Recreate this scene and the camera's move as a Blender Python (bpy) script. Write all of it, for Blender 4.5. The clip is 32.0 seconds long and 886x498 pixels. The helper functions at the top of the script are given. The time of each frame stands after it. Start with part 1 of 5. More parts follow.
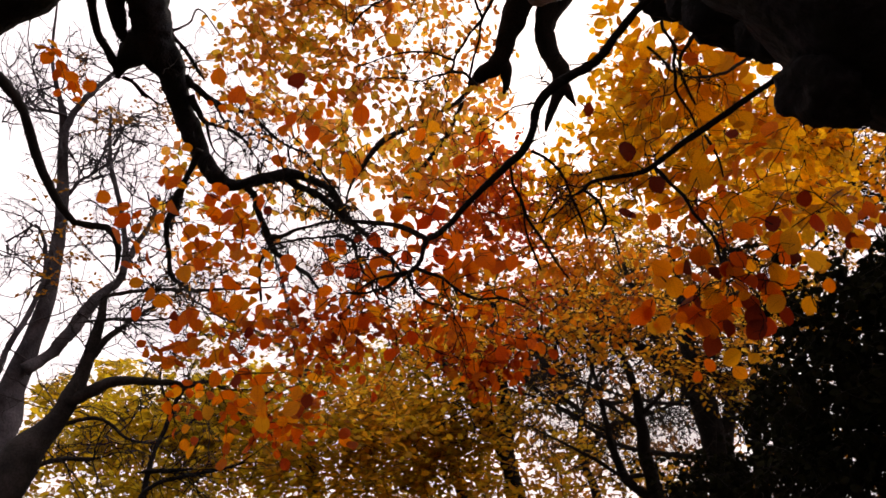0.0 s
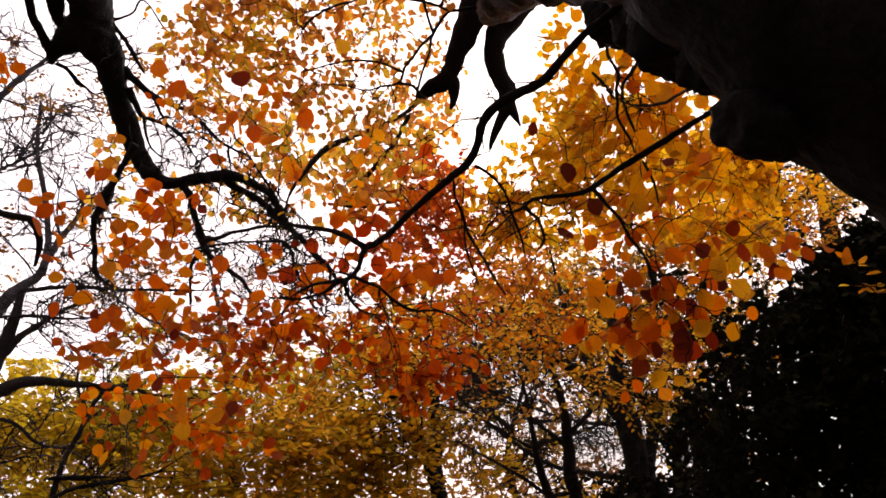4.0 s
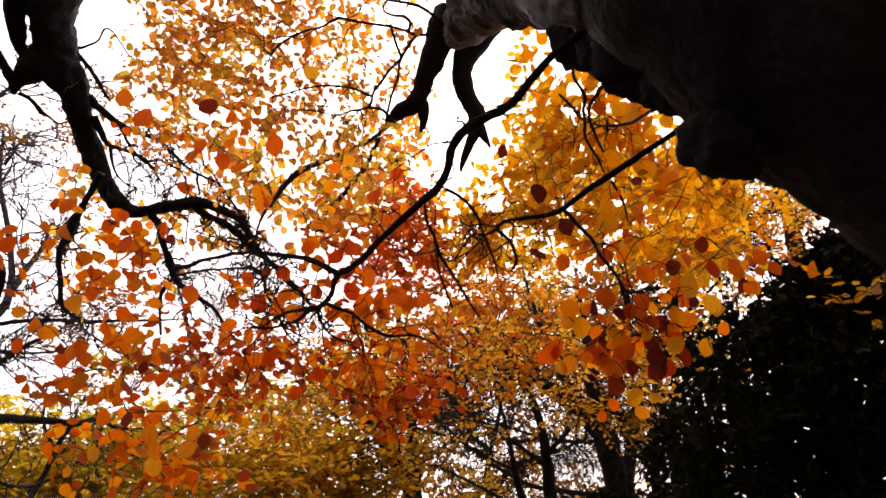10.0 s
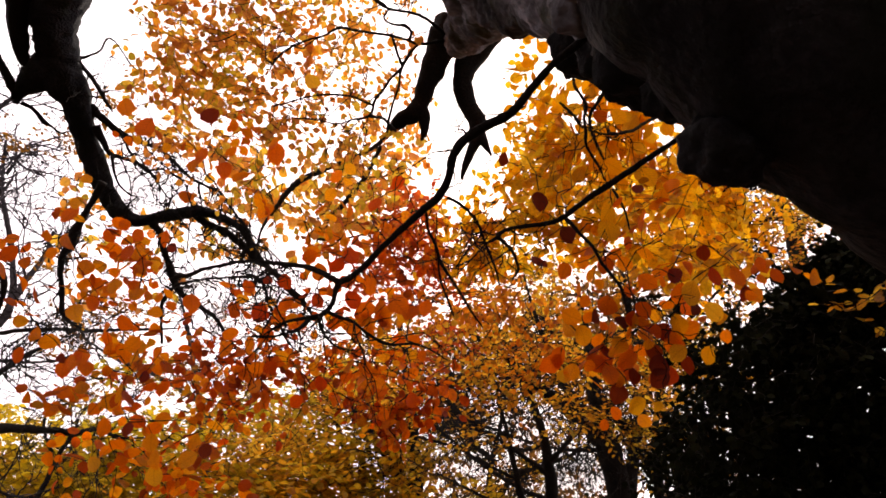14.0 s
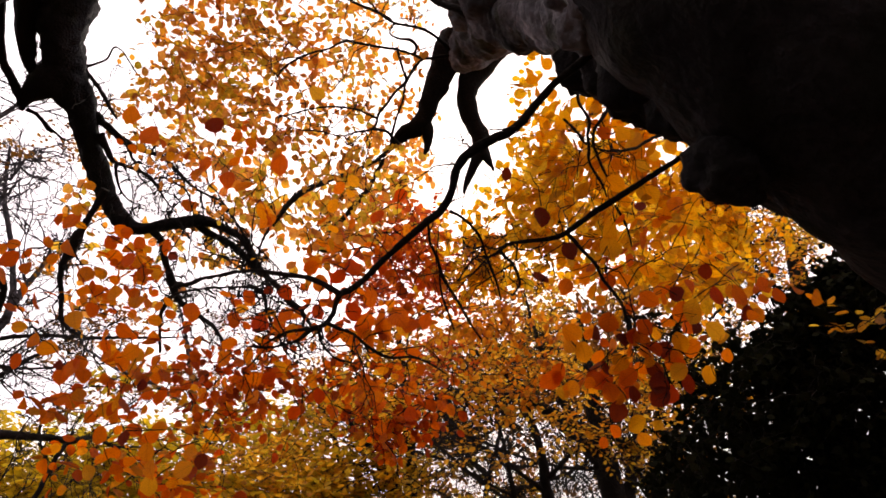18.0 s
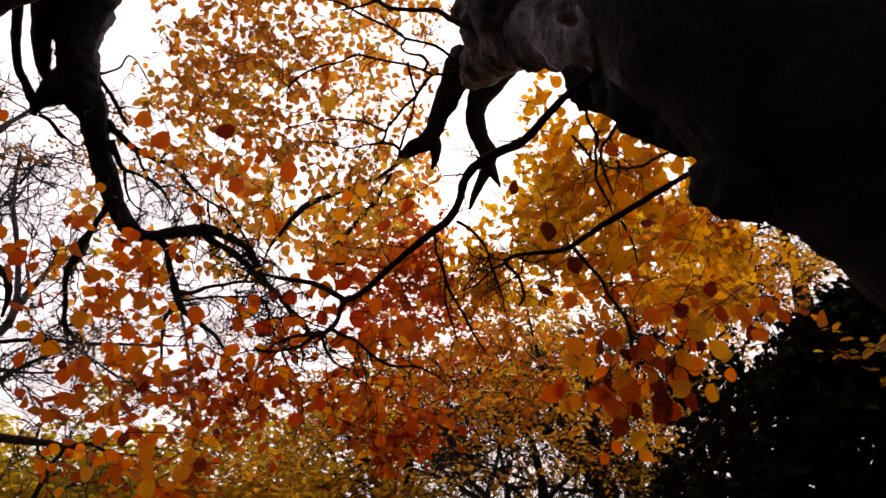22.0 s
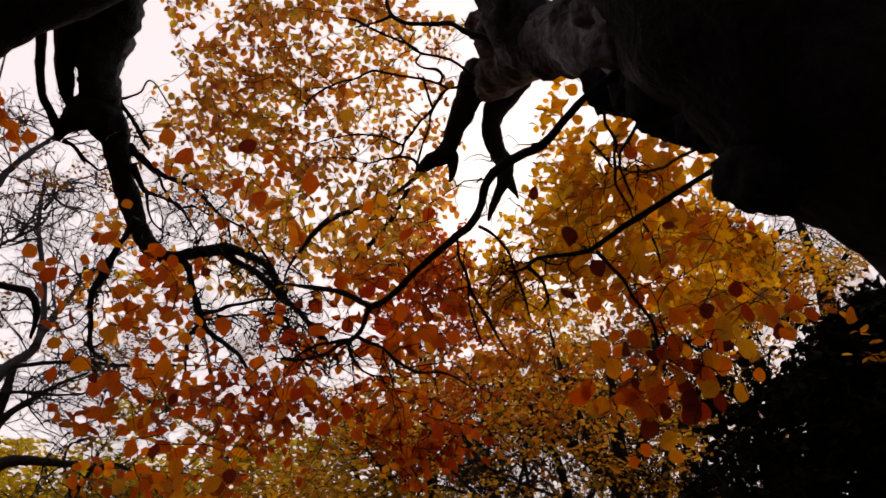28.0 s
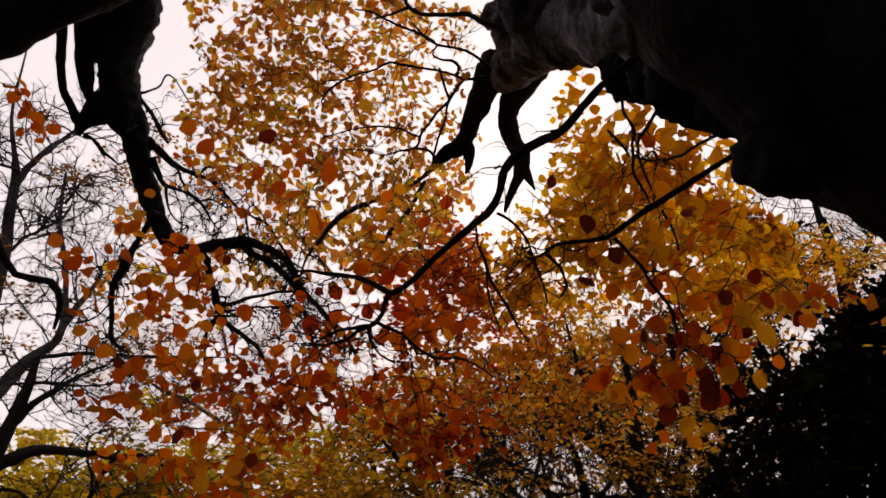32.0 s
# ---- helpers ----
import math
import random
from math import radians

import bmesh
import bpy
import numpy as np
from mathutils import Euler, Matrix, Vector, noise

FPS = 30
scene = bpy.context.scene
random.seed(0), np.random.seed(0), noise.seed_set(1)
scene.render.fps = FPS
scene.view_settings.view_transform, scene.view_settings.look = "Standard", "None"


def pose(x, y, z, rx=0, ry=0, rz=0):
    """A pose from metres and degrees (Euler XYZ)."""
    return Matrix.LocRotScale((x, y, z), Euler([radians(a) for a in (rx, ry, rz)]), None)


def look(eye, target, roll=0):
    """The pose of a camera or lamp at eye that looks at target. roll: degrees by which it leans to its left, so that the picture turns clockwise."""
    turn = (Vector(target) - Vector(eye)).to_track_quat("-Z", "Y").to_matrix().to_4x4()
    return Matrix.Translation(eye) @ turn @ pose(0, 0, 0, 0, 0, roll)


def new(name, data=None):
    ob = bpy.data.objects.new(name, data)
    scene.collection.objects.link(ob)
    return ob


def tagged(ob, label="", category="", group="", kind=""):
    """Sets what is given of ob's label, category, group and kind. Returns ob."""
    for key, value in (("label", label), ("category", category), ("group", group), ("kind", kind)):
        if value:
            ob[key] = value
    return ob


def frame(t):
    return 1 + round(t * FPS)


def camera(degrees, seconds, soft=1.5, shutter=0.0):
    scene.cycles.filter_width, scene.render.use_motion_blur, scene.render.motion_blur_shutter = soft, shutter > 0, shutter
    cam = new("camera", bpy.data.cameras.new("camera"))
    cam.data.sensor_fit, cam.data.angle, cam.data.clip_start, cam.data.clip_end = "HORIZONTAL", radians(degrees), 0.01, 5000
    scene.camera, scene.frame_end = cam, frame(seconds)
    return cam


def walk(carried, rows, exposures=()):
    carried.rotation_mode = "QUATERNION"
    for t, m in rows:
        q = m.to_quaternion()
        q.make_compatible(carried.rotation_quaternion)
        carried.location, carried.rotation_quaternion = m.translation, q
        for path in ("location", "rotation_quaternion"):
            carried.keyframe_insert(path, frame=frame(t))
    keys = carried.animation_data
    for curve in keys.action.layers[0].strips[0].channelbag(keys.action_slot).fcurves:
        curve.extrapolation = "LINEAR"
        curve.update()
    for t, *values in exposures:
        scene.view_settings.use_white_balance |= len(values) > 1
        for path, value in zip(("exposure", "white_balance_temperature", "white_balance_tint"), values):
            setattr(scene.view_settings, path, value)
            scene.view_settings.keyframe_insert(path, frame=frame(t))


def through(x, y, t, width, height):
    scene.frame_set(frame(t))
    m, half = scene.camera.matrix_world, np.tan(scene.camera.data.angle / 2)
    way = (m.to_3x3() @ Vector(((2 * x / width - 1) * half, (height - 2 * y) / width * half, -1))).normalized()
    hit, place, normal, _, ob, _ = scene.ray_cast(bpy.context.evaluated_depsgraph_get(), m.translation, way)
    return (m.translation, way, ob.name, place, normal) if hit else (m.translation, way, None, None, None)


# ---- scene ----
cam = camera(66.0, 32.0, soft=1.7)
PATH = [
    (0, (0.005, 0.006, 1.614), (-1.352, 8.968, 5.838), 1.87),
    (0.5, (0.004, 0.007, 1.613), (-1.237, 8.975, 5.860), 2.01),
    (1, (0.005, 0.008, 1.613), (-1.024, 8.974, 5.919), 2.28),
    (1.5, (0.008, 0.004, 1.610), (-0.907, 8.970, 5.943), 2.27),
    (2, (0.005, 0.010, 1.613), (-0.814, 8.970, 5.978), 2.59),
    (2.5, (0.005, 0.012, 1.614), (-0.762, 8.980, 5.971), 2.66),
    (3, (0.005, 0.016, 1.613), (-0.619, 8.975, 6.011), 2.58),
    (3.5, (0.005, 0.018, 1.613), (-0.517, 8.968, 6.043), 2.79),
    (5.5, (0.004, 0.021, 1.615), (-0.270, 8.981, 6.046), 1.34),
    (6, (0.004, 0.025, 1.619), (-0.226, 8.995, 6.033), 1.28),
    (6.5, (0.006, 0.016, 1.612), (-0.189, 8.983, 6.033), 1.20),
    (7, (0.006, 0.018, 1.611), (-0.100, 8.979, 6.049), 1.29),
    (7.5, (0.005, 0.020, 1.613), (-0.012, 8.962, 6.091), 0.85),
    (8, (0.006, 0.023, 1.617), (0.021, 8.932, 6.158), 0.47),
    (8.5, (0.005, 0.027, 1.621), (0.025, 8.885, 6.263), 0.02),
    (9, (0.006, 0.017, 1.616), (-0.005, 8.855, 6.295), 0.07),
    (9.5, (0.005, 0.020, 1.618), (-0.034, 8.851, 6.311), -0.06),
    (10, (0.006, 0.019, 1.620), (-0.077, 8.836, 6.338), -0.10),
    (10.5, (0.006, 0.019, 1.619), (-0.067, 8.820, 6.366), -0.13),
    (11, (0.006, 0.018, 1.620), (-0.089, 8.805, 6.392), 0.02),
    (11.5, (0.007, 0.018, 1.620), (-0.098, 8.791, 6.417), -0.06),
    (12, (0.006, 0.018, 1.620), (-0.083, 8.786, 6.427), -0.17),
    (12.5, (0.006, 0.019, 1.619), (-0.091, 8.775, 6.448), 0.12),
    (13, (0.005, 0.017, 1.618), (-0.078, 8.767, 6.459), 0.00),
    (13.5, (0.007, 0.020, 1.620), (-0.074, 8.767, 6.466), -0.05),
    (14, (0.006, 0.020, 1.621), (-0.095, 8.779, 6.443), -0.17),
    (14.5, (0.006, 0.021, 1.624), (-0.074, 8.796, 6.420), 0.13),
    (16.5, (0.004, 0.026, 1.620), (-0.023, 8.784, 6.446), 1.38),
    (17, (0.005, 0.025, 1.620), (-0.078, 8.755, 6.496), 1.43),
    (17.5, (0.004, 0.025, 1.622), (-0.074, 8.742, 6.522), 1.18),
    (18, (0.003, 0.023, 1.621), (-0.106, 8.682, 6.622), 0.96),
    (18.5, (0.002, 0.026, 1.623), (-0.084, 8.639, 6.704), 1.12),
    (19, (0.004, 0.018, 1.616), (-0.126, 8.606, 6.737), 1.44),
    (19.5, (0.002, 0.019, 1.614), (-0.183, 8.625, 6.703), 2.00),
    (20, (0.002, 0.020, 1.612), (-0.175, 8.636, 6.685), 2.71),
    (20.5, (0.002, 0.020, 1.610), (-0.171, 8.573, 6.788), 2.57),
    (21, (0.001, 0.024, 1.606), (-0.162, 8.575, 6.788), 2.67),
    (21.5, (-0.002, 0.019, 1.600), (-0.140, 8.567, 6.788), 2.75),
    (22, (-0.001, 0.028, 1.602), (-0.177, 8.556, 6.822), 2.85),
    (22.5, (-0.001, 0.030, 1.602), (-0.127, 8.524, 6.879), 2.59),
    (23, (-0.003, 0.033, 1.601), (-0.057, 8.519, 6.891), 2.35),
    (23.5, (-0.002, 0.036, 1.597), (-0.043, 8.488, 6.941), 2.69),
    (24, (-0.002, 0.036, 1.595), (-0.078, 8.481, 6.949), 3.01),
    (24.5, (-0.004, 0.035, 1.596), (-0.076, 8.415, 7.052), 2.56),
    (25, (-0.005, 0.033, 1.590), (-0.180, 8.432, 7.015), 2.90),
    (25.5, (-0.005, 0.036, 1.588), (-0.264, 8.434, 7.011), 3.23),
    (27.5, (-0.009, 0.025, 1.574), (-0.412, 8.393, 7.034), 1.82),
    (28, (-0.012, 0.033, 1.575), (-0.456, 8.435, 6.980), 2.39),
    (28.5, (-0.014, 0.037, 1.573), (-0.488, 8.440, 6.973), 2.67),
    (29, (-0.013, 0.035, 1.572), (-0.409, 8.427, 6.994), 1.63),
    (29.5, (-0.016, 0.037, 1.567), (-0.451, 8.434, 6.979), 2.19),
    (30, (-0.018, 0.036, 1.562), (-0.605, 8.462, 6.915), 2.77),
    (30.5, (-0.018, 0.035, 1.562), (-0.595, 8.493, 6.866), 2.51),
    (31, (-0.019, 0.037, 1.559), (-0.552, 8.490, 6.874), 2.23),
    (31.5, (-0.016, 0.027, 1.554), (-0.591, 8.470, 6.882), 2.49),
    (32, (-0.019, 0.031, 1.553), (-0.688, 8.471, 6.874), 3.12),
]
EXPOSURES = [(0.0, -0.57), (4.0, -0.32), (9.0, 0.13), (11.0, 0.0), (14.0, -0.13), (18.0, -0.25), (20.0, -0.54), (23.0, -0.72), (25.0, -0.82), (28.0, -1.24), (32.0, -1.28)]
walk(cam, [(t, look(eye, target, roll)) for t, eye, target, roll in PATH], [(t, e, 7100, 16) for t, e in EXPOSURES])

# ---- sky and sun: a bright overcast autumn day ----
SKY = 0.228
world = bpy.data.worlds.new("sky")
scene.world = world
world.use_nodes = True
wn, wl = world.node_tree.nodes, world.node_tree.links
wn.clear()
sky = wn.new("ShaderNodeTexSky")
sky.sky_type, sky.sun_disc = "NISHITA", False
sky.sun_elevation, sky.sun_rotation = radians(37), radians(4)
sky.air_density, sky.dust_density = 1.0, 4.0
haze = wn.new("ShaderNodeMix")
haze.data_type = "RGBA"
haze.inputs["Factor"].default_value = 0.9
haze.inputs["B"].default_value = (10.5, 9.9, 10.5, 1)
back = wn.new("ShaderNodeBackground")
back.inputs["Strength"].default_value = SKY
out = wn.new("ShaderNodeOutputWorld")
wl.new(sky.outputs[0], haze.inputs["A"])
wl.new(haze.outputs["Result"], back.inputs["Color"])
wl.new(back.outputs[0], out.inputs["Surface"])

sun = new("sun", bpy.data.lights.new("sun", "SUN"))
sun.data.energy, sun.data.angle, sun.data.color = 2.4, radians(10), (1.0, 0.95, 0.86)
sun.matrix_world = look((1.5, 20, 15), (0, 0, 0))


# ---- materials ----
def material(name):
    m = bpy.data.materials.new(name)
    m.use_nodes = True
    m.node_tree.nodes.clear()
    return m, m.node_tree.nodes, m.node_tree.links


def ramp(nodes, stops):
    r = nodes.new("ShaderNodeValToRGB")
    e = r.color_ramp.elements
    while len(e) < len(stops):
        e.new(0.5)
    for k, (at, c) in enumerate(stops):
        e[k].position, e[k].color = at, (*c, 1)
    return r


def leaf_material(name, colours, single=False, through=0.76, gloss=0.015):
    """Thin leaf: part of the light is scattered back, part goes through; colour varies from leaf to leaf, with veins and spots."""
    m, n, l = material(name)
    if single:
        info = n.new("ShaderNodeObjectInfo").outputs["Random"]
    else:
        info = n.new("ShaderNodeNewGeometry").outputs["Random Per Island"]
    step = 1.0 / (len(colours) - 1)
    tone = ramp(n, [(k * step, (0.92 * c[0], 0.65 * c[1], 0.48 * c[2])) for k, c in enumerate(sorted(colours, key=lambda c: c[1] / c[0]))])
    place = n.new("ShaderNodeTexCoord")
    # whole sprays turn earlier or later than their neighbours
    sprig = n.new("ShaderNodeTexNoise")
    sprig.inputs["Scale"].default_value, sprig.inputs["Detail"].default_value = 1.6, 2
    l.new(place.outputs["Object"], sprig.inputs["Vector"])
    turn = n.new("ShaderNodeMapRange")
    turn.inputs["From Min"].default_value, turn.inputs["From Max"].default_value = 0.3, 0.7
    l.new(sprig.outputs["Fac"], turn.inputs["Value"])
    blend = n.new("ShaderNodeMix")
    blend.inputs["Factor"].default_value = 0.0 if single else 0.42
    l.new(info, blend.inputs["A"])
    l.new(turn.outputs["Result"], blend.inputs["B"])
    l.new(blend.outputs["Result"], tone.inputs[0])
    spots = n.new("ShaderNodeTexNoise")
    spots.inputs["Scale"].default_value, spots.inputs["Detail"].default_value = 60, 3
    l.new(place.outputs["Object"], spots.inputs["Vector"])
    patch = ramp(n, [(0.35, (0.62, 0.5, 0.42)), (0.55, (1, 1, 1))])
    l.new(spots.outputs["Fac"], patch.inputs[0])
    mul = n.new("ShaderNodeMix")
    mul.data_type, mul.blend_type = "RGBA", "MULTIPLY"
    mul.inputs["Factor"].default_value = 0.7
    l.new(tone.outputs[0], mul.inputs["A"])
    l.new(patch.outputs[0], mul.inputs["B"])
    colour = mul.outputs["Result"]
    # veins that slant off the midrib, and a browner rim
    uv = n.new("ShaderNodeSeparateXYZ")
    l.new(place.outputs["UV"], uv.inputs[0])

    def calc(kind, a, c):
        s = n.new("ShaderNodeMath")
        s.operation = kind
        for k, v in enumerate((a, c)):
            if isinstance(v, (int, float)):
                s.inputs[k].default_value = v
            else:
                l.new(v, s.inputs[k])
        return s.outputs[0]

    off = calc("ABSOLUTE", uv.outputs["Y"], 0)
    slant = calc("SINE", calc("MULTIPLY", calc("SUBTRACT", uv.outputs["X"], calc("MULTIPLY", off, 0.8)), 48), 0)
    vein = calc("MAXIMUM", calc("GREATER_THAN", slant, 0.82), calc("LESS_THAN", off, 0.022))
    rim = calc("GREATER_THAN", calc("ADD", calc("POWER", calc("MULTIPLY", off, 2.5), 2), calc("POWER", calc("MULTIPLY", calc("SUBTRACT", uv.outputs["X"], 0.5), 2), 2)), calc("ADD", 0.6, calc("MULTIPLY", spots.outputs["Fac"], 0.6)))
    for where, shade in ((vein, (0.62, 0.5, 0.42)), (rim, (0.72, 0.5, 0.38))):
        worn = n.new("ShaderNodeMix")
        worn.data_type, worn.blend_type = "RGBA", "MULTIPLY"
        l.new(calc("MULTIPLY", where, 0.4), worn.inputs["Factor"])
        l.new(colour, worn.inputs["A"])
        worn.inputs["B"].default_value = (*shade, 1)
        colour = worn.outputs["Result"]
    diff, trans, shine = n.new("ShaderNodeBsdfDiffuse"), n.new("ShaderNodeBsdfTranslucent"), n.new("ShaderNodeBsdfGlossy")
    shine.inputs["Roughness"].default_value = 0.45
    l.new(colour, diff.inputs["Color"])
    l.new(colour, trans.inputs["Color"])
    mix, top, o = n.new("ShaderNodeMixShader"), n.new("ShaderNodeMixShader"), n.new("ShaderNodeOutputMaterial")
    mix.inputs[0].default_value, top.inputs[0].default_value = through, gloss
    l.new(diff.outputs[0], mix.inputs[1])
    l.new(trans.outputs[0], mix.inputs[2])
    l.new(mix.outputs[0], top.inputs[1])
    l.new(shine.outputs[0], top.inputs[2])
    l.new(top.outputs[0], o.inputs["Surface"])
    return m


def bark_material(name, dark, light, scale=6.0, moss=None, bump=0.5):
    m, n, l = material(name)
    place = n.new("ShaderNodeTexCoord")
    big, fine = n.new("ShaderNodeTexNoise"), n.new("ShaderNodeTexNoise")
    big.inputs["Scale"].default_value, big.inputs["Detail"].default_value = scale * 0.35, 4
    fine.inputs["Scale"].default_value, fine.inputs["Detail"].default_value = scale * 5, 6
    l.new(place.outputs["Object"], big.inputs["Vector"])
    l.new(place.outputs["Object"], fine.inputs["Vector"])
    tone = ramp(n, [(0.3, dark), (0.55, tuple((a + b) / 2 for a, b in zip(dark, light))), (0.72, light)])
    l.new(big.outputs["Fac"], tone.inputs[0])
    grain = ramp(n, [(0.3, (0.45, 0.45, 0.45)), (0.65, (1.1, 1.1, 1.1))])
    l.new(fine.outputs["Fac"], grain.inputs[0])
    mul = n.new("ShaderNodeMix")
    mul.data_type, mul.blend_type = "RGBA", "MULTIPLY"
    mul.inputs["Factor"].default_value = 0.8
    l.new(tone.outputs[0], mul.inputs["A"])
    l.new(grain.outputs[0], mul.inputs["B"])
    colour = mul.outputs["Result"]
    if moss:
        patch = n.new("ShaderNodeTexNoise")
        patch.inputs["Scale"].default_value, patch.inputs["Detail"].default_value = scale * 0.6, 5
        l.new(place.outputs["Object"], patch.inputs["Vector"])
        where = ramp(n, [(0.52, (0, 0, 0)), (0.66, (1, 1, 1))])
        l.new(patch.outputs["Fac"], where.inputs[0])
        over = n.new("ShaderNodeMix")
        over.data_type = "RGBA"
        over.inputs["B"].default_value = (*moss, 1)
        l.new(where.outputs[0], over.inputs["Factor"])
        l.new(colour, over.inputs["A"])
        colour = over.outputs["Result"]
    skin, relief, o = n.new("ShaderNodeBsdfPrincipled"), n.new("ShaderNodeBump"), n.new("ShaderNodeOutputMaterial")
    skin.inputs["Roughness"].default_value, skin.inputs["Specular IOR Level"].default_value = 0.9, 0.15
    relief.inputs["Strength"].default_value, relief.inputs["Distance"].default_value = bump, 0.02
    l.new(fine.outputs["Fac"], relief.inputs["Height"])
    l.new(relief.outputs[0], skin.inputs["Normal"])
    l.new(colour, skin.inputs["Base Color"])
    l.new(skin.outputs[0], o.inputs["Surface"])
    return m


YELLOW = [(0.90, 0.50, 0.05), (0.66, 0.62, 0.05), (0.82, 0.40, 0.08), (0.54, 0.52, 0.05), (0.50, 0.25, 0.09), (0.96, 0.66, 0.06), (0.44, 0.44, 0.05), (0.60, 0.24, 0.06), (0.90, 0.44, 0.04), (0.84, 0.72, 0.10), (0.80, 0.28, 0.03), (0.88, 0.56, 0.16), (0.74, 0.66, 0.07)]
GOLD = [(0.96, 0.58, 0.012), (0.98, 0.74, 0.03), (0.90, 0.43, 0.010), (0.95, 0.65, 0.02), (0.86, 0.72, 0.06), (0.70, 0.22, 0.008), (0.95, 0.54, 0.012), (0.48, 0.13, 0.008), (0.97, 0.74, 0.02), (0.80, 0.74, 0.05), (0.98, 0.87, 0.05), (0.96, 0.81, 0.03)]
THICKET = [(0.66, 0.40, 0.03), (0.86, 0.62, 0.05), (0.36, 0.21, 0.03), (0.60, 0.58, 0.06), (0.30, 0.18, 0.03), (0.50, 0.52, 0.06), (0.78, 0.46, 0.03), (0.88, 0.79, 0.08)]
AMBER_TONES = [(0.86, 0.36, 0.015), (0.92, 0.52, 0.03), (0.76, 0.26, 0.015), (0.86, 0.46, 0.03), (0.42, 0.15, 0.015), (0.66, 0.52, 0.06), (0.54, 0.44, 0.05)]
ORANGE = [(0.80, 0.18, 0.005), (0.48, 0.07, 0.005), (0.92, 0.30, 0.008), (0.66, 0.10, 0.005), (0.92, 0.45, 0.015), (0.40, 0.06, 0.005), (0.86, 0.22, 0.01), (0.95, 0.52, 0.02), (0.28, 0.05, 0.006), (0.70, 0.38, 0.02)]
RED = [(0.72, 0.18, 0.03), (0.62, 0.10, 0.03), (0.82, 0.32, 0.04), (0.50, 0.10, 0.03)]
LIGHT_OLIVE = [(0.58, 0.58, 0.03), (0.74, 0.69, 0.04), (0.43, 0.47, 0.03), (0.73, 0.52, 0.02), (0.61, 0.65, 0.05)]
OLIVE = [(0.43, 0.39, 0.03), (0.56, 0.52, 0.03), (0.78, 0.65, 0.04), (0.71, 0.45, 0.03), (0.39, 0.43, 0.04), (0.67, 0.37, 0.02), (0.82, 0.56, 0.03)]
BROWN = [(0.48, 0.15, 0.006), (0.64, 0.28, 0.008), (0.28, 0.08, 0.006), (0.50, 0.36, 0.015)]
NEAR = [(0.93, 0.34, 0.008), (0.88, 0.26, 0.006), (0.97, 0.48, 0.012), (0.78, 0.18, 0.006), (0.97, 0.56, 0.02), (0.91, 0.30, 0.006), (0.60, 0.11, 0.006)]
NEAR_YELLOW = [(0.94, 0.48, 0.008), (0.97, 0.64, 0.02), (0.86, 0.59, 0.04), (0.96, 0.55, 0.012), (0.94, 0.42, 0.008)]
NEAR_RUSSET = [(0.80, 0.16, 0.005), (0.68, 0.10, 0.005), (0.88, 0.24, 0.006), (0.60, 0.07, 0.006)]
NEAR_DARK = [(0.22, 0.022, 0.006), (0.32, 0.04, 0.006), (0.12, 0.018, 0.007), (0.30, 0.05, 0.008)]
leaf_yellow = leaf_material("leaf_yellow", YELLOW, through=0.86)
leaf_gold = leaf_material("leaf_gold", GOLD, through=0.93)
leaf_amber = leaf_material("leaf_amber", AMBER_TONES, through=0.76)
leaf_orange = leaf_material("leaf_orange", ORANGE)
leaf_single = leaf_material("leaf_single", NEAR, single=True, through=0.84)
leaf_single_yellow = leaf_material("leaf_single_yellow", NEAR_YELLOW, single=True, through=0.84)
leaf_single_russet = leaf_material("leaf_single_russet", NEAR_RUSSET, single=True)
leaf_single_dark = leaf_material("leaf_single_dark", NEAR_DARK, single=True, through=0.5)
leaf_red = leaf_material("leaf_red", RED)
leaf_far = leaf_material("leaf_far", [(0.30, 0.17, 0.03), (0.44, 0.28, 0.04), (0.22, 0.12, 0.03), (0.36, 0.28, 0.05)], through=0.6)
leaf_thicket = leaf_material("leaf_thicket", THICKET, through=0.9)
leaf_light_olive = leaf_material("leaf_light_olive", LIGHT_OLIVE)
leaf_olive = leaf_material("leaf_olive", OLIVE, through=0.7)
leaf_brown = leaf_material("leaf_brown", BROWN)
# Leaf tones near black: the holly's deep shade is put into them.
leaf_evergreen_shaded = leaf_material("leaf_evergreen_shaded", [(0.010, 0.018, 0.007), (0.016, 0.026, 0.010), (0.008, 0.013, 0.006)], through=0.08, gloss=0.004)
# Beech bark near black: shade under the leaning trunk is put into the colour.
bark_old_shaded = bark_material("bark_old_beech_shaded", (0.004, 0.0037, 0.0048), (0.027, 0.025, 0.029), 8.0, (0.009, 0.0095, 0.0065), 0.9)
# Dark bark taken to near black: the shade of backlit wood is in its colour.
bark_dark_shaded = bark_material("bark_dark_shaded", (0.007, 0.0055, 0.005), (0.02, 0.016, 0.0145), 12.0)
bark_mid = bark_material("bark_mid", (0.014, 0.012, 0.012), (0.055, 0.048, 0.047), 9.0)
# Same beech bark lightened: light on the bough is put into the colour.
bark_pale_lit = bark_material("bark_pale_lit", (0.014, 0.014, 0.018), (0.36, 0.345, 0.40), 6.5, (0.035, 0.035, 0.025), 0.9)
bark_grey = bark_material("bark_grey", (0.04, 0.036, 0.041), (0.15, 0.137, 0.155), 8.0)
litter = bark_material("leaf_litter", (0.035, 0.02, 0.01), (0.11, 0.05, 0.02), 2.0, (0.03, 0.035, 0.012))


# ---- shapes ----
def link(name, mesh, mat, parent=None, label=""):
    mesh.materials.append(mat)
    ob = new(name, mesh)
    ob.parent = parent
    return tagged(ob, label)


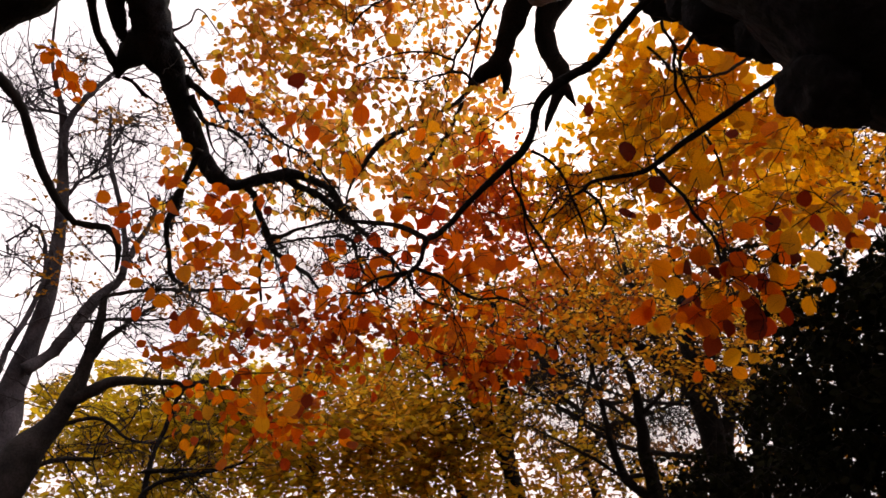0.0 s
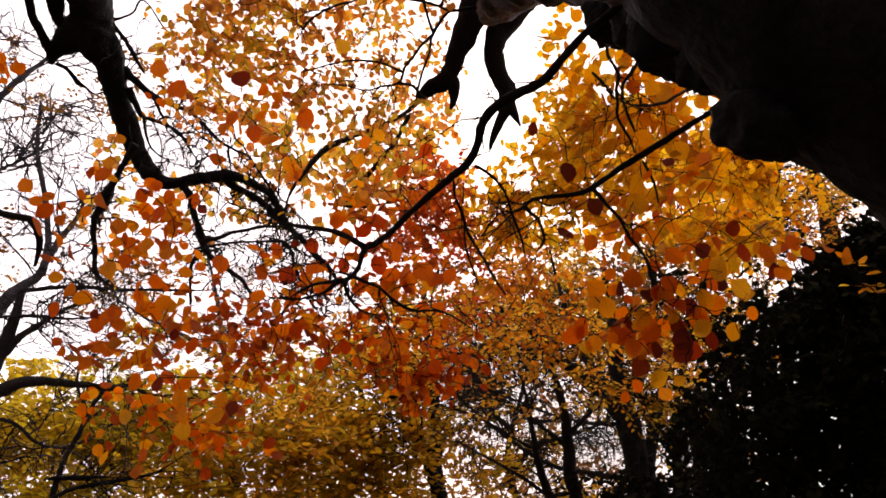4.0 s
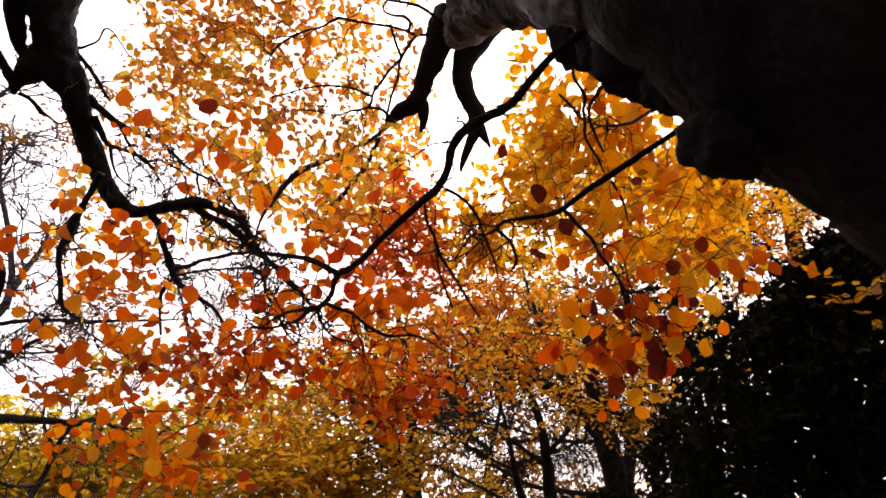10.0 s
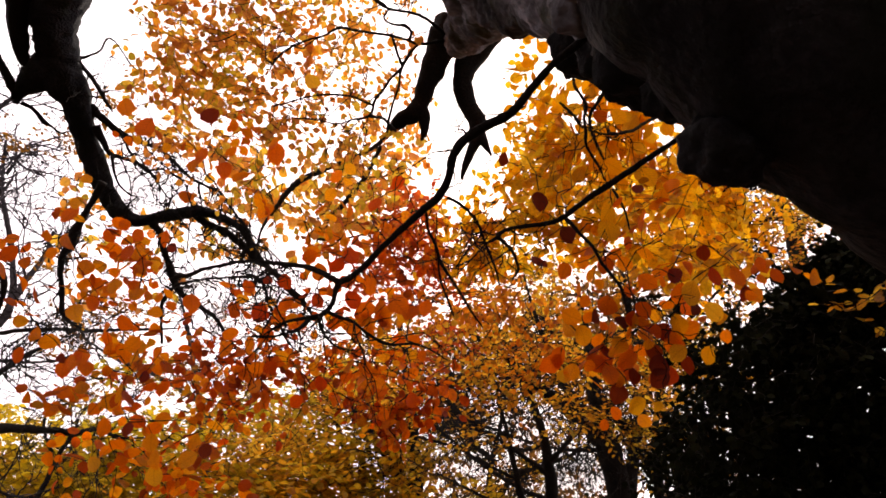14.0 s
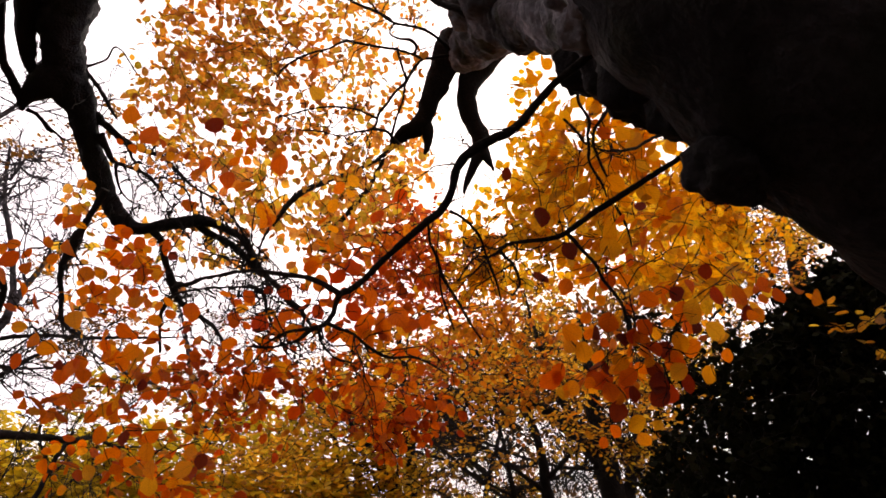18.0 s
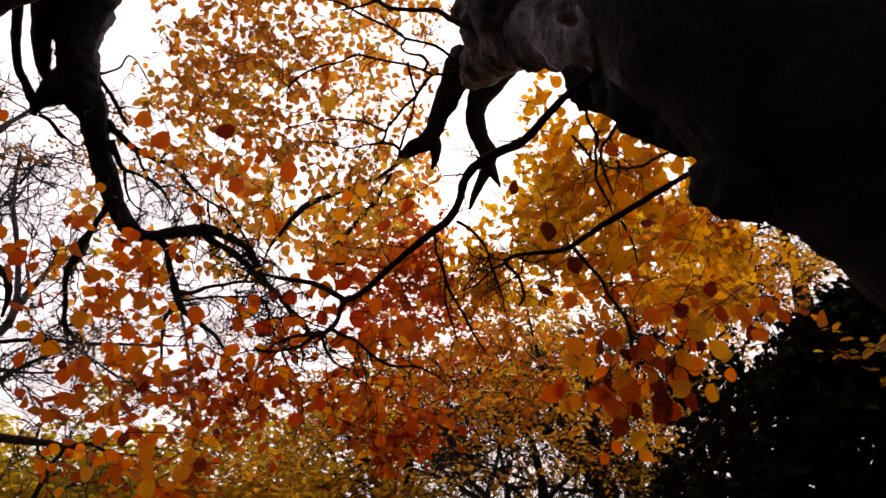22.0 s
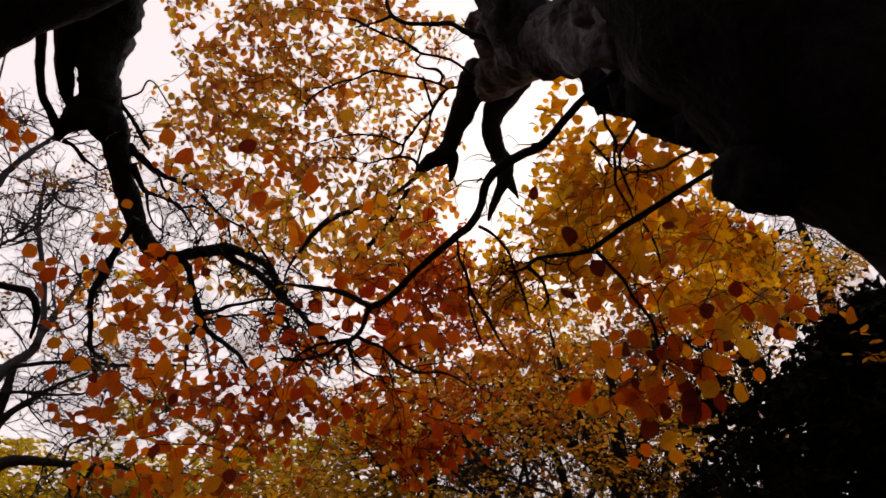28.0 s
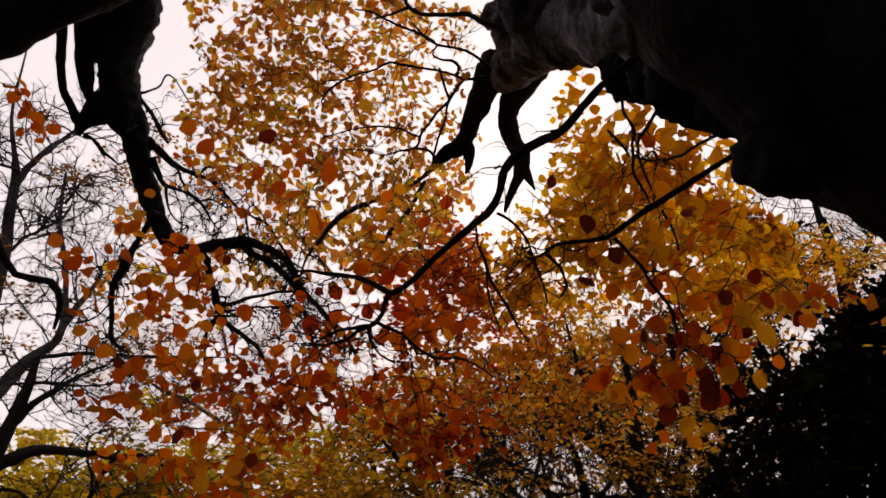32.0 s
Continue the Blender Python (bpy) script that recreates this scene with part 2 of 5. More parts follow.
def spline(points, step):
    """Catmull-Rom through (x, y, z, r) points."""
    p = np.array(points, float)
    p = np.vstack([2 * p[0] - p[1], p, 2 * p[-1] - p[-2]])
    p[0, 3], p[-1, 3] = p[1, 3], p[-2, 3]
    made = []
    for k in range(1, len(p) - 2):
        a, b, c, d = p[k - 1], p[k], p[k + 1], p[k + 2]
        n = max(2, int(np.linalg.norm(c[:3] - b[:3]) / step))
        t = np.linspace(0, 1, n, endpoint=False)[:, None]
        made.append(0.5 * (2 * b + (c - a) * t + (2 * a - 5 * b + 4 * c - d) * t**2 + (3 * b - a - 3 * c + d) * t**3))
    made.append(p[-2][None])
    q = np.vstack(made)
    q[:, 3] = np.maximum(q[:, 3], 0.0008)
    return q


def tube_arrays(q, sides):
    """Rings round a run of (x, y, z, r): vertices and quads, the end closed to a point."""
    n = len(q)
    ahead = np.gradient(q[:, :3], axis=0)
    ahead /= np.linalg.norm(ahead, axis=1)[:, None] + 1e-9
    ref = np.array([0.31, 0.2, 0.93]) if abs(ahead[0][2]) < 0.9 else np.array([1.0, 0.2, 0.1])
    u = np.cross(ahead, ref)
    u /= np.linalg.norm(u, axis=1)[:, None] + 1e-9
    v = np.cross(ahead, u)
    a = np.linspace(0, 2 * np.pi, sides, endpoint=False)
    ring = np.cos(a)[None, :, None] * u[:, None] + np.sin(a)[None, :, None] * v[:, None]
    verts = (q[:, None, :3] + ring * q[:, 3][:, None, None]).reshape(-1, 3)
    k = np.arange(n - 1)[:, None] * sides
    s = np.arange(sides)[None]
    quads = np.stack([k + s, k + (s + 1) % sides, k + sides + (s + 1) % sides, k + sides + s], -1).reshape(-1, 4)
    return verts, quads, ring.reshape(-1, 3)


def mesh_from(name, verts, faces, smooth=True, uv=None):
    """faces: an (n, k) array of vertex numbers."""
    me = bpy.data.meshes.new(name)
    f = np.asarray(faces, np.int32)
    me.vertices.add(len(verts))
    me.vertices.foreach_set("co", np.asarray(verts, np.float32).ravel())
    me.loops.add(f.size)
    me.loops.foreach_set("vertex_index", f.ravel())
    me.polygons.add(len(f))
    me.polygons.foreach_set("loop_start", np.arange(0, f.size, f.shape[1], dtype=np.int32))
    me.polygons.foreach_set("use_smooth", np.full(len(f), smooth))
    if uv is not None:
        me.uv_layers.new(name="leaf").data.foreach_set("uv", np.asarray(uv, np.float32)[f.ravel()].ravel())
    me.update(calc_edges=True)
    me.validate()
    return me


def branch(name, points, mat, parent, sides=10, rough=0.12, step=None, label="", knots=0.0, folds=0.0):
    """One tapering limb with an uneven, slightly knotted skin, as a mesh under its tree."""
    big = max(p[3] for p in points)
    q = spline(points, step or max(0.02, big * 0.7))
    n = len(q)
    wob = np.array([noise.noise_vector(Vector(p[:3]) * (0.5 / max(big, 0.02))) for p in q])
    q[:, :3] += wob * q[:, 3][:, None] * 0.25
    verts, quads, ring = tube_arrays(q, sides)
    size = np.repeat(q[:, 3], sides)
    f1 = 1.1 / max(big, 0.01)
    lump = np.array([noise.noise(Vector(v) * f1) for v in verts])
    fine = np.array([noise.noise(Vector(v) * f1 * 3.7) for v in verts])
    verts = verts + ring * (size * (rough * (lump * 1.3 + fine * 0.6) + knots * np.maximum(lump, 0.15)))[:, None]
    if folds:
        deep = np.array([1 - abs(noise.noise(Vector(v) * f1 * 2.3)) * 2 for v in verts])
        rib = np.array([noise.noise(Vector(v) * f1 * 9) for v in verts])
        verts = verts + ring * (size * folds * (np.maximum(deep, 0) ** 3 * -0.9 + rib * 0.25))[:, None]
    tip = len(verts)
    verts = np.vstack([verts, q[-1][None, :3], q[0][None, :3]])
    s = np.arange(sides)
    last = (n - 1) * sides
    cap = np.stack([last + s, last + (s + 1) % sides, np.full(sides, tip), np.full(sides, tip)], -1)
    me = bpy.data.meshes.new(name)
    me.from_pydata(verts.tolist(), [], quads.tolist() + [c[:3] for c in cap.tolist()] + [[(k + 1) % sides, k, tip + 1] for k in range(sides)])
    me.polygons.foreach_set("use_smooth", np.ones(len(me.polygons), bool))
    me.update()
    return link(name, me, mat, parent, label)


def burr(name, x, y, z, r, mat, parent):
    """A knobbly swelling of old bark."""
    bm = bmesh.new()
    bmesh.ops.create_icosphere(bm, subdivisions=4, radius=1)
    for v in bm.verts:
        k = 1 + 0.28 * noise.fractal(v.co * 1.7 + Vector((x, y, z)), 1.0, 2.0, 4)
        v.co = v.co * r * k + Vector((x, y, z))
    for f in bm.faces:
        f.smooth = True
    me = bpy.data.meshes.new(name)
    bm.to_mesh(me)
    bm.free()
    return link(name, me, mat, parent)


# A leaf one long and 0.78 wide, folded a little along its midrib.
LEAF = np.array([(0, 0, 0), (0.12, 0.22, 0.03), (0.36, 0.38, 0.06), (0.64, 0.39, 0.06), (0.87, 0.22, 0.0), (1.0, 0, -0.09), (0.87, -0.22, 0.0), (0.64, -0.39, 0.06), (0.36, -0.38, 0.06), (0.12, -0.22, 0.03), (0.5, 0, 0)])
LEAF_FACES = np.array([(k, (k + 1) % 10, 10) for k in range(10)])
SMALL_LEAF = np.array([(0, 0, 0), (0.28, 0.37, 0.05), (0.75, 0.33, 0.03), (1.0, 0, -0.06), (0.75, -0.33, 0.03), (0.28, -0.37, 0.05)])
SMALL_FACES = np.array([(0, 1, 2), (0, 2, 3), (0, 3, 4), (0, 4, 5)])


def unit(v):
    return v / (np.linalg.norm(v, axis=-1, keepdims=True) + 1e-9)


def sprays(rng, start, way, length, size, flat=0.6, gap=0.55, keep=0.85, tilt=0.75, hang=0.45):
    """Flat twigs with leaves left and right of them, many at a time: the twigs' points, and for each leaf its origin, along, across, normal and size."""
    n, many = 6, len(start)
    lines = [start]
    for k in range(n):
        way = unit(way + rng.normal(0, 0.2, (many, 3)) + (0, 0, -0.05))
        lines.append(lines[-1] + way * (length / n)[:, None])
    lines = np.stack(lines, 1)
    up = unit(np.array([0, 0, 1.0]) + rng.normal(0, flat, (many, 3)))
    count = max(3, int(length.mean() / (size * gap)))
    made = []
    for k in range(count):
        f = (k + 0.6) / count * n
        i = min(int(f), n - 1)
        some = rng.random(many) < keep
        m = int(some.sum())
        a, z = lines[some, i], lines[some, i + 1]
        ahead = unit(z - a)
        side = unit(np.cross(up[some], ahead)) * (1 if k % 2 else -1)
        along = unit(ahead * rng.uniform(0.3, 1.0, (m, 1)) + side + rng.normal(0, 0.3, (m, 3)) + (0, 0, -hang))
        across = unit(np.cross(unit(up[some] + rng.normal(0, tilt, (m, 3))), along))
        made.append(np.hstack([a + (z - a) * (f - i) + along * size * 0.15, along, across, np.cross(along, across), size * rng.uniform(0.65, 1.2, (m, 1))]))
    return lines, np.vstack(made)


def leaf_mesh(name, leaves, shape=LEAF, faces=LEAF_FACES):
    o, a, b, c, s = leaves[:, None, 0:3], leaves[:, None, 3:6], leaves[:, None, 6:9], leaves[:, None, 9:12], leaves[:, None, 12:13]
    v = o + s * (shape[None, :, 0:1] * a + shape[None, :, 1:2] * b + shape[None, :, 2:3] * c)
    f = faces[None] + (np.arange(len(leaves)) * len(shape))[:, None, None]
    return mesh_from(name, v.reshape(-1, 3), f.reshape(-1, faces.shape[1]), uv=np.tile(shape[:, :2], (len(leaves), 1)))


def twig_mesh(name, lines, thick, sides=3):
    """Thin tapering tubes along many runs of the same number of points. thick: one radius, or one for each run."""
    many, n = lines.shape[:2]
    r = np.broadcast_to(np.asarray(thick, float), many)[:, None] * np.linspace(1, 0.35, n)[None]
    ahead = unit(np.gradient(lines, axis=1))
    u = unit(np.cross(ahead, np.array([0.31, 0.25, 0.91])))
    v = np.cross(ahead, u)
    t = np.linspace(0, 2 * np.pi, sides, endpoint=False)[:, None]
    ring = np.cos(t) * u[:, :, None] + np.sin(t) * v[:, :, None]
    verts = lines[:, :, None] + ring * r[:, :, None, None]
    k, s = np.arange(n - 1)[:, None] * sides, np.arange(sides)[None]
    quads = np.stack([k + s, k + (s + 1) % sides, k + sides + (s + 1) % sides, k + sides + s], -1).reshape(-1, 4)
    faces = quads[None] + (np.arange(many) * n * sides)[:, None, None]
    return mesh_from(name, verts.reshape(-1, 3), faces.reshape(-1, 4))


# The masses of foliage rise with the boughs, away from the path.
RISE = np.array([(1, 0, 0), (0, 0.883, 0.469), (0, -0.469, 0.883)])


def clumps(seed, areas, size, length, keep=0.85, flat=0.6, droop=-0.25, bunch=3, tilt=0.75, hang=0.45):
    """Sprays scattered through ellipsoids (x, y, z, rx, ry, rz, how many): their twigs and leaves."""
    rng = np.random.default_rng(seed)
    lines, leaves = [], []
    for x, y, z, rx, ry, rz, many in areas:
        heart = np.clip(rng.normal(0, 0.62, (max(3, many // bunch), 3)), -1.25, 1.25)
        d = heart[rng.integers(0, len(heart), many)] + rng.normal(0, 0.2, (many, 3))
        angle = rng.uniform(0, 2 * np.pi, many)
        way = unit(np.stack([np.cos(angle), np.sin(angle), rng.normal(droop, 0.3, many)], -1))
        far = length * rng.uniform(0.6, 1.3, many)
        start = np.array([x, y, z]) + d @ (RISE * np.array([[rx], [ry], [rz]])) - way * far[:, None] * 0.5
        one, some = sprays(rng, start, way, far, size, flat, keep=keep, tilt=tilt, hang=hang)
        lines.append(one)
        leaves.append(some)
    return np.vstack(lines), np.vstack(leaves)


def foliage(parent, seed, areas, size, length, mat, twig_mat, thick=0.004, fine=False, label="", **more):
    lines, leaves = clumps(seed, areas, size, length, **more)
    shape, faces = (SMALL_LEAF, SMALL_FACES) if fine else (LEAF, LEAF_FACES)
    tagged(link("crown", leaf_mesh("crown", leaves, shape, faces), mat, parent, label), kind="stuff")
    tagged(link("brushwood", twig_mesh("brushwood", lines, thick), twig_mat, parent), kind="stuff")


def single_leaves(mat):
    """Four shapes of one leaf, more or less curled."""
    made = []
    for bend in (-0.10, 0.0, 0.08, 0.16):
        v = LEAF.copy()
        v[:, 2] += bend * (v[:, 0] * 2 - 1) ** 2 - bend * 1.4 * v[:, 1] ** 2
        v[:, 1] += 0.03 * np.sin(v[:, 0] * 5 + bend * 30)
        me = mesh_from("leaf", v, LEAF_FACES, uv=LEAF[:, :2])
        me.materials.append(mat)
        made.append(me)
    return made


ORANGE_LEAF, YELLOW_LEAF = single_leaves(leaf_single), single_leaves(leaf_single_yellow)
RUSSET_LEAF, DARK_LEAF = single_leaves(leaf_single_russet), single_leaves(leaf_single_dark)


def near_leaves(parent, seed, areas, size, length, twig_mat, shapes, **more):
    """Sprays close to the path, each leaf an object of its own."""
    lines, leaves = clumps(seed, areas, size, length, **more)
    for k, row in enumerate(leaves):
        at, along, across, normal, s = row[:3], row[3:6], row[6:9], row[9:12], float(row[12])
        ob = new("leaf", shapes[(k * 7 + seed) % 4])
        ob.parent = parent
        m = Matrix((along * s, across * s, normal * s)).transposed().to_4x4()
        ob.matrix_basis = Matrix.Translation(at) @ m
    tagged(link("brushwood", twig_mesh("brushwood", lines, 0.0017), twig_mat, parent), kind="stuff")


def hang_leaves(parent, seed, rows, shapes, runs, twig_mat):
    """Single drooping leaves, each on a thin stalk that runs back to the nearest branch."""
    rng = np.random.default_rng(seed)
    wood = np.vstack([spline(run, 0.05)[:, :3] for run in runs])
    ends = []
    for k, (x, y, z, size) in enumerate(rows):
        along = unit(np.array([rng.normal(0, 0.7), rng.normal(0, 0.3), -1.0]))
        across = unit(np.cross(unit(np.array([rng.normal(0, 0.4), -1.0, -0.45 + rng.normal(0, 0.35)])), along))
        base = np.array([x, y, z]) - along * size * 0.5
        ob = new("leaf", shapes[(k * 5 + seed) % 4])
        ob.parent = parent
        m = Matrix((along * size, across * size * rng.uniform(0.9, 1.1), np.cross(along, across) * size)).transposed().to_4x4()
        ob.matrix_basis = Matrix.Translation(base) @ m
        ends.append(base)
    lines, ends = [], np.array(ends)
    t = np.linspace(0, 1, 8)[:, None]
    while len(ends):
        gaps = np.linalg.norm(ends[:, None] - wood[None], axis=-1)
        k = int(gaps.min(1).argmin())
        near, base = wood[gaps[k].argmin()], ends[k]
        far = np.linalg.norm(near - base)
        bow = np.sin(t * np.pi) * (np.array([0, 0, 0.12]) + rng.normal(0, 0.10, 3)) * far
        line = near + (base - near) * t + bow + rng.normal(0, 0.03, (8, 3)) * far * np.sin(t * np.pi)
        lines.append(line)
        wood = np.vstack([wood, line[2:]])
        ends = np.delete(ends, k, 0)
    tagged(link("brushwood", twig_mesh("brushwood", np.array(lines), 0.0022), twig_mat, parent), kind="stuff")


def swell(rows):
    """The leaves grow larger towards the end of the long branch."""
    return [(x, y, z, s * (1.18 if x > 0.2 else 1.06)) for x, y, z, s in rows]


def ramify(parent, seed, runs, many, length, thick, mat, droop=-0.1, levels=1, crook=0.42):
    """Fine twigs that spring from limbs and fork again."""
    rng = np.random.default_rng(seed)
    at, way, far = [], [], []
    for run in runs:
        q = spline(run, 0.1)
        k = (rng.uniform(0.25, 1, many) * (len(q) - 1)).astype(int)
        at.append(q[k, :3])
        way.append(unit(rng.normal(0, 1, (many, 3)) + unit(q[k, :3] - q[np.maximum(k - 2, 0), :3]) * 0.8))
        far.append(length * rng.uniform(0.4, 1.2, many))
    at, way, far = np.vstack(at), np.vstack(way), np.concatenate(far)
    made, radii = [], []
    for level in range(levels + 1):
        lines = [at]
        for _ in range(7):
            way = unit(way + rng.normal(0, crook, way.shape) + (0, 0, droop))
            lines.append(lines[-1] + way * far[:, None] / 7)
        lines = np.stack(lines, 1)
        made.append(lines)
        radii.append(np.full(len(lines), thick * 0.6**level))
        pick = [lines[np.arange(len(lines)), rng.integers(1, 7, len(lines))] for _ in range(4)]
        at, way, far = np.vstack(pick), unit(np.tile(way, (4, 1)) + rng.normal(0, 0.7, (4 * len(way), 3))), np.tile(far, 4) * rng.uniform(0.3, 0.6, 4 * len(far))
    mesh = twig_mesh("brushwood", np.vstack(made), np.concatenate(radii))
    tagged(link("brushwood", mesh, mat, parent), kind="stuff")


def tree(name, x, y, label, category="tree", group=""):
    ob = new(name)
    ob.location = (0, 0, 0)
    return tagged(ob, label, category, group)


# ---- limbs: (x, y, z, radius) along each ----
LIMB_W = [(-0.400, 1.120, 4.360, 0.2200), (-1.900, 2.350, 6.150, 0.3300), (-3.79, 4.11, 8.23, 0.479), (-4.03, 4.76, 7.62, 0.346), (-4.10, 5.01, 7.37, 0.274), (-4.15, 5.18, 7.17, 0.240), (-4.20, 5.37, 6.96, 0.218), (-4.17, 5.53, 6.80, 0.220), (-4.07, 5.71, 6.69, 0.173), (-4.05, 5.87, 6.53, 0.150), (-4.02, 6.04, 6.34, 0.126), (-3.97, 6.22, 6.15, 0.120), (-3.90, 6.39, 5.97, 0.102), (-3.82, 6.50, 5.84, 0.103)] + [(-3.70, 6.60, 5.71, 0.097), (-3.51, 6.65, 5.67, 0.074), (-3.20, 6.66, 5.75, 0.071), (-2.90, 6.67, 5.81, 0.072), (-2.72, 6.69, 5.78, 0.056), (-2.56, 6.75, 5.72, 0.049), (-2.43, 6.80, 5.66, 0.046), (-2.32, 6.88, 5.53, 0.046), (-2.24, 6.99, 5.37, 0.056), (-2.13, 7.11, 5.30, 0.033), (-2.00, 7.31, 5.22, 0.034), (-1.93, 7.50, 5.17, 0.045), (-1.84, 7.65, 5.12, 0.049), (-1.76, 7.75, 5.05, 0.028), (-1.64, 7.84, 4.91, 0.018)]
LIMB_W_KNOB = [(-4.14, 5.51, 6.85, 0.226), (-4.28, 5.46, 6.79, 0.194), (-4.41, 5.44, 6.70, 0.150), (-4.51, 5.47, 6.59, 0.084), (-4.57, 5.54, 6.45, 0.027)]
LIMB_W_A = [(-4.56, 5.51, 6.49, 0.045), (-4.58, 5.40, 6.59, 0.050), (-4.62, 5.28, 6.69, 0.044), (-4.66, 5.15, 6.78, 0.044), (-4.65, 5.01, 6.92, 0.046), (-4.62, 4.83, 7.12, 0.051), (-4.54, 4.57, 7.39, 0.062), (-4.38, 4.30, 7.72, 0.084)]
LIMB_W_J = [(-4.32, 4.66, 7.50, 0.172), (-4.39, 4.88, 7.26, 0.128), (-4.43, 5.00, 7.11, 0.111), (-4.46, 5.12, 6.99, 0.094), (-4.45, 5.24, 6.87, 0.065), (-4.42, 5.38, 6.76, 0.042)]
LIMB_W_B = [(-4.53, 5.55, 6.48, 0.024), (-4.46, 5.61, 6.47, 0.021), (-4.41, 5.68, 6.44, 0.024), (-4.37, 5.75, 6.39, 0.028), (-4.31, 5.81, 6.37, 0.015), (-4.24, 5.89, 6.34, 0.012), (-4.16, 5.91, 6.38, 0.009), (-4.10, 5.98, 6.35, 0.006)]
LIMB_W_C = [(-3.81, 6.20, 5.91, 0.050), (-3.91, 6.28, 5.73, 0.037), (-4.00, 6.35, 5.58, 0.037), (-4.09, 6.42, 5.42, 0.053), (-4.17, 6.49, 5.24, 0.043), (-4.23, 6.54, 5.10, 0.037), (-4.23, 6.61, 4.95, 0.028), (-4.21, 6.69, 4.78, 0.028), (-4.19, 6.74, 4.62, 0.028), (-4.11, 6.78, 4.50, 0.021), (-3.98, 6.82, 4.43, 0.012)]
LIMB_W_D = [(-3.37, 6.59, 5.62, 0.051), (-3.29, 6.69, 5.52, 0.038), (-3.25, 6.80, 5.36, 0.039), (-3.20, 6.91, 5.22, 0.039), (-3.16, 7.00, 5.10, 0.049), (-3.11, 7.08, 4.99, 0.039), (-3.02, 7.15, 4.92, 0.033), (-2.89, 7.23, 4.85, 0.029), (-2.75, 7.32, 4.77, 0.026), (-2.63, 7.44, 4.62, 0.020), (-2.48, 7.58, 4.42, 0.013)]
LIMB_W_E = [(-3.96, 5.81, 6.65, 0.050), (-3.82, 5.92, 6.54, 0.038), (-3.69, 5.99, 6.45, 0.038), (-3.55, 6.05, 6.39, 0.032), (-3.40, 6.10, 6.35, 0.025), (-3.24, 6.15, 6.31, 0.025), (-3.11, 6.24, 6.21, 0.022), (-2.93, 6.37, 6.07, 0.019), (-2.77, 6.45, 6.01, 0.016), (-2.62, 6.51, 5.96, 0.016), (-2.51, 6.61, 5.83, 0.016), (-2.39, 6.73, 5.68, 0.016), (-2.30, 6.83, 5.55, 0.016), (-2.26, 6.94, 5.38, 0.013)]
LIMB_W_F = [(-3.88, 5.89, 6.44, 0.050), (-3.83, 6.02, 6.33, 0.038), (-3.78, 6.12, 6.23, 0.028), (-3.68, 6.16, 6.21, 0.022), (-3.56, 6.21, 6.19, 0.019), (-3.42, 6.27, 6.14, 0.019), (-3.31, 6.38, 6.03, 0.013), (-3.22, 6.47, 5.91, 0.010), (-3.13, 6.54, 5.83, 0.006)]
LIMB_W_G = [(-2.96, 6.70, 5.80, 0.049), (-2.86, 6.78, 5.74, 0.046), (-2.73, 6.85, 5.70, 0.043), (-2.58, 6.93, 5.64, 0.043), (-2.42, 7.03, 5.53, 0.043), (-2.31, 7.11, 5.43, 0.040)]
LIMB_W_H = [(-4.04, 5.43, 7.02, 0.037), (-3.97, 5.51, 6.94, 0.025), (-3.88, 5.57, 6.85, 0.025), (-3.80, 5.61, 6.74, 0.025), (-3.72, 5.66, 6.62, 0.021), (-3.64, 5.71, 6.51, 0.012)]
LIMB_W_I = [(-4.03, 5.45, 7.00, 0.025), (-3.92, 5.47, 7.06, 0.015), (-3.80, 5.46, 7.13, 0.012), (-3.71, 5.38, 7.22, 0.012), (-3.62, 5.39, 7.19, 0.009), (-3.54, 5.44, 7.09, 0.009), (-3.44, 5.51, 6.96, 0.009), (-3.36, 5.52, 6.90, 0.006)]
BOUGH_W = [(-2.132, 1.535, 3.222, 0.1134), (-1.872, 1.556, 3.364, 0.1123), (-1.666, 1.553, 3.517, 0.1153), (-1.462, 1.536, 3.676, 0.1332), (-1.137, 1.449, 3.942, 0.1569), (-0.377, 1.204, 4.496, 0.2016)]
STUB_A = [(0.04, 3.74, 5.60, 0.167), (-0.07, 3.84, 5.45, 0.112), (-0.13, 3.91, 5.33, 0.097), (-0.17, 3.96, 5.24, 0.084), (-0.20, 4.03, 5.12, 0.075), (-0.26, 4.07, 5.04, 0.073), (-0.35, 4.09, 5.00, 0.058), (-0.42, 4.12, 4.93, 0.041), (-0.47, 4.15, 4.88, 0.015)]
STUB_A2 = [(-0.21, 4.04, 5.07, 0.065), (-0.18, 4.08, 4.98, 0.047), (-0.18, 4.11, 4.89, 0.032), (-0.20, 4.13, 4.82, 0.013)]
STUB_B = [(0.28, 3.83, 5.69, 0.176), (0.20, 3.92, 5.49, 0.101), (0.15, 3.95, 5.37, 0.087), (0.12, 3.99, 5.26, 0.074), (0.13, 4.03, 5.15, 0.069), (0.17, 4.06, 5.04, 0.067), (0.22, 4.08, 4.94, 0.064), (0.21, 4.12, 4.82, 0.051), (0.16, 4.16, 4.71, 0.038), (0.12, 4.20, 4.61, 0.030), (0.10, 4.23, 4.53, 0.013)]
STUB_B2 = [(0.24, 4.12, 4.86, 0.043), (0.28, 4.12, 4.76, 0.030), (0.32, 4.15, 4.68, 0.008)]
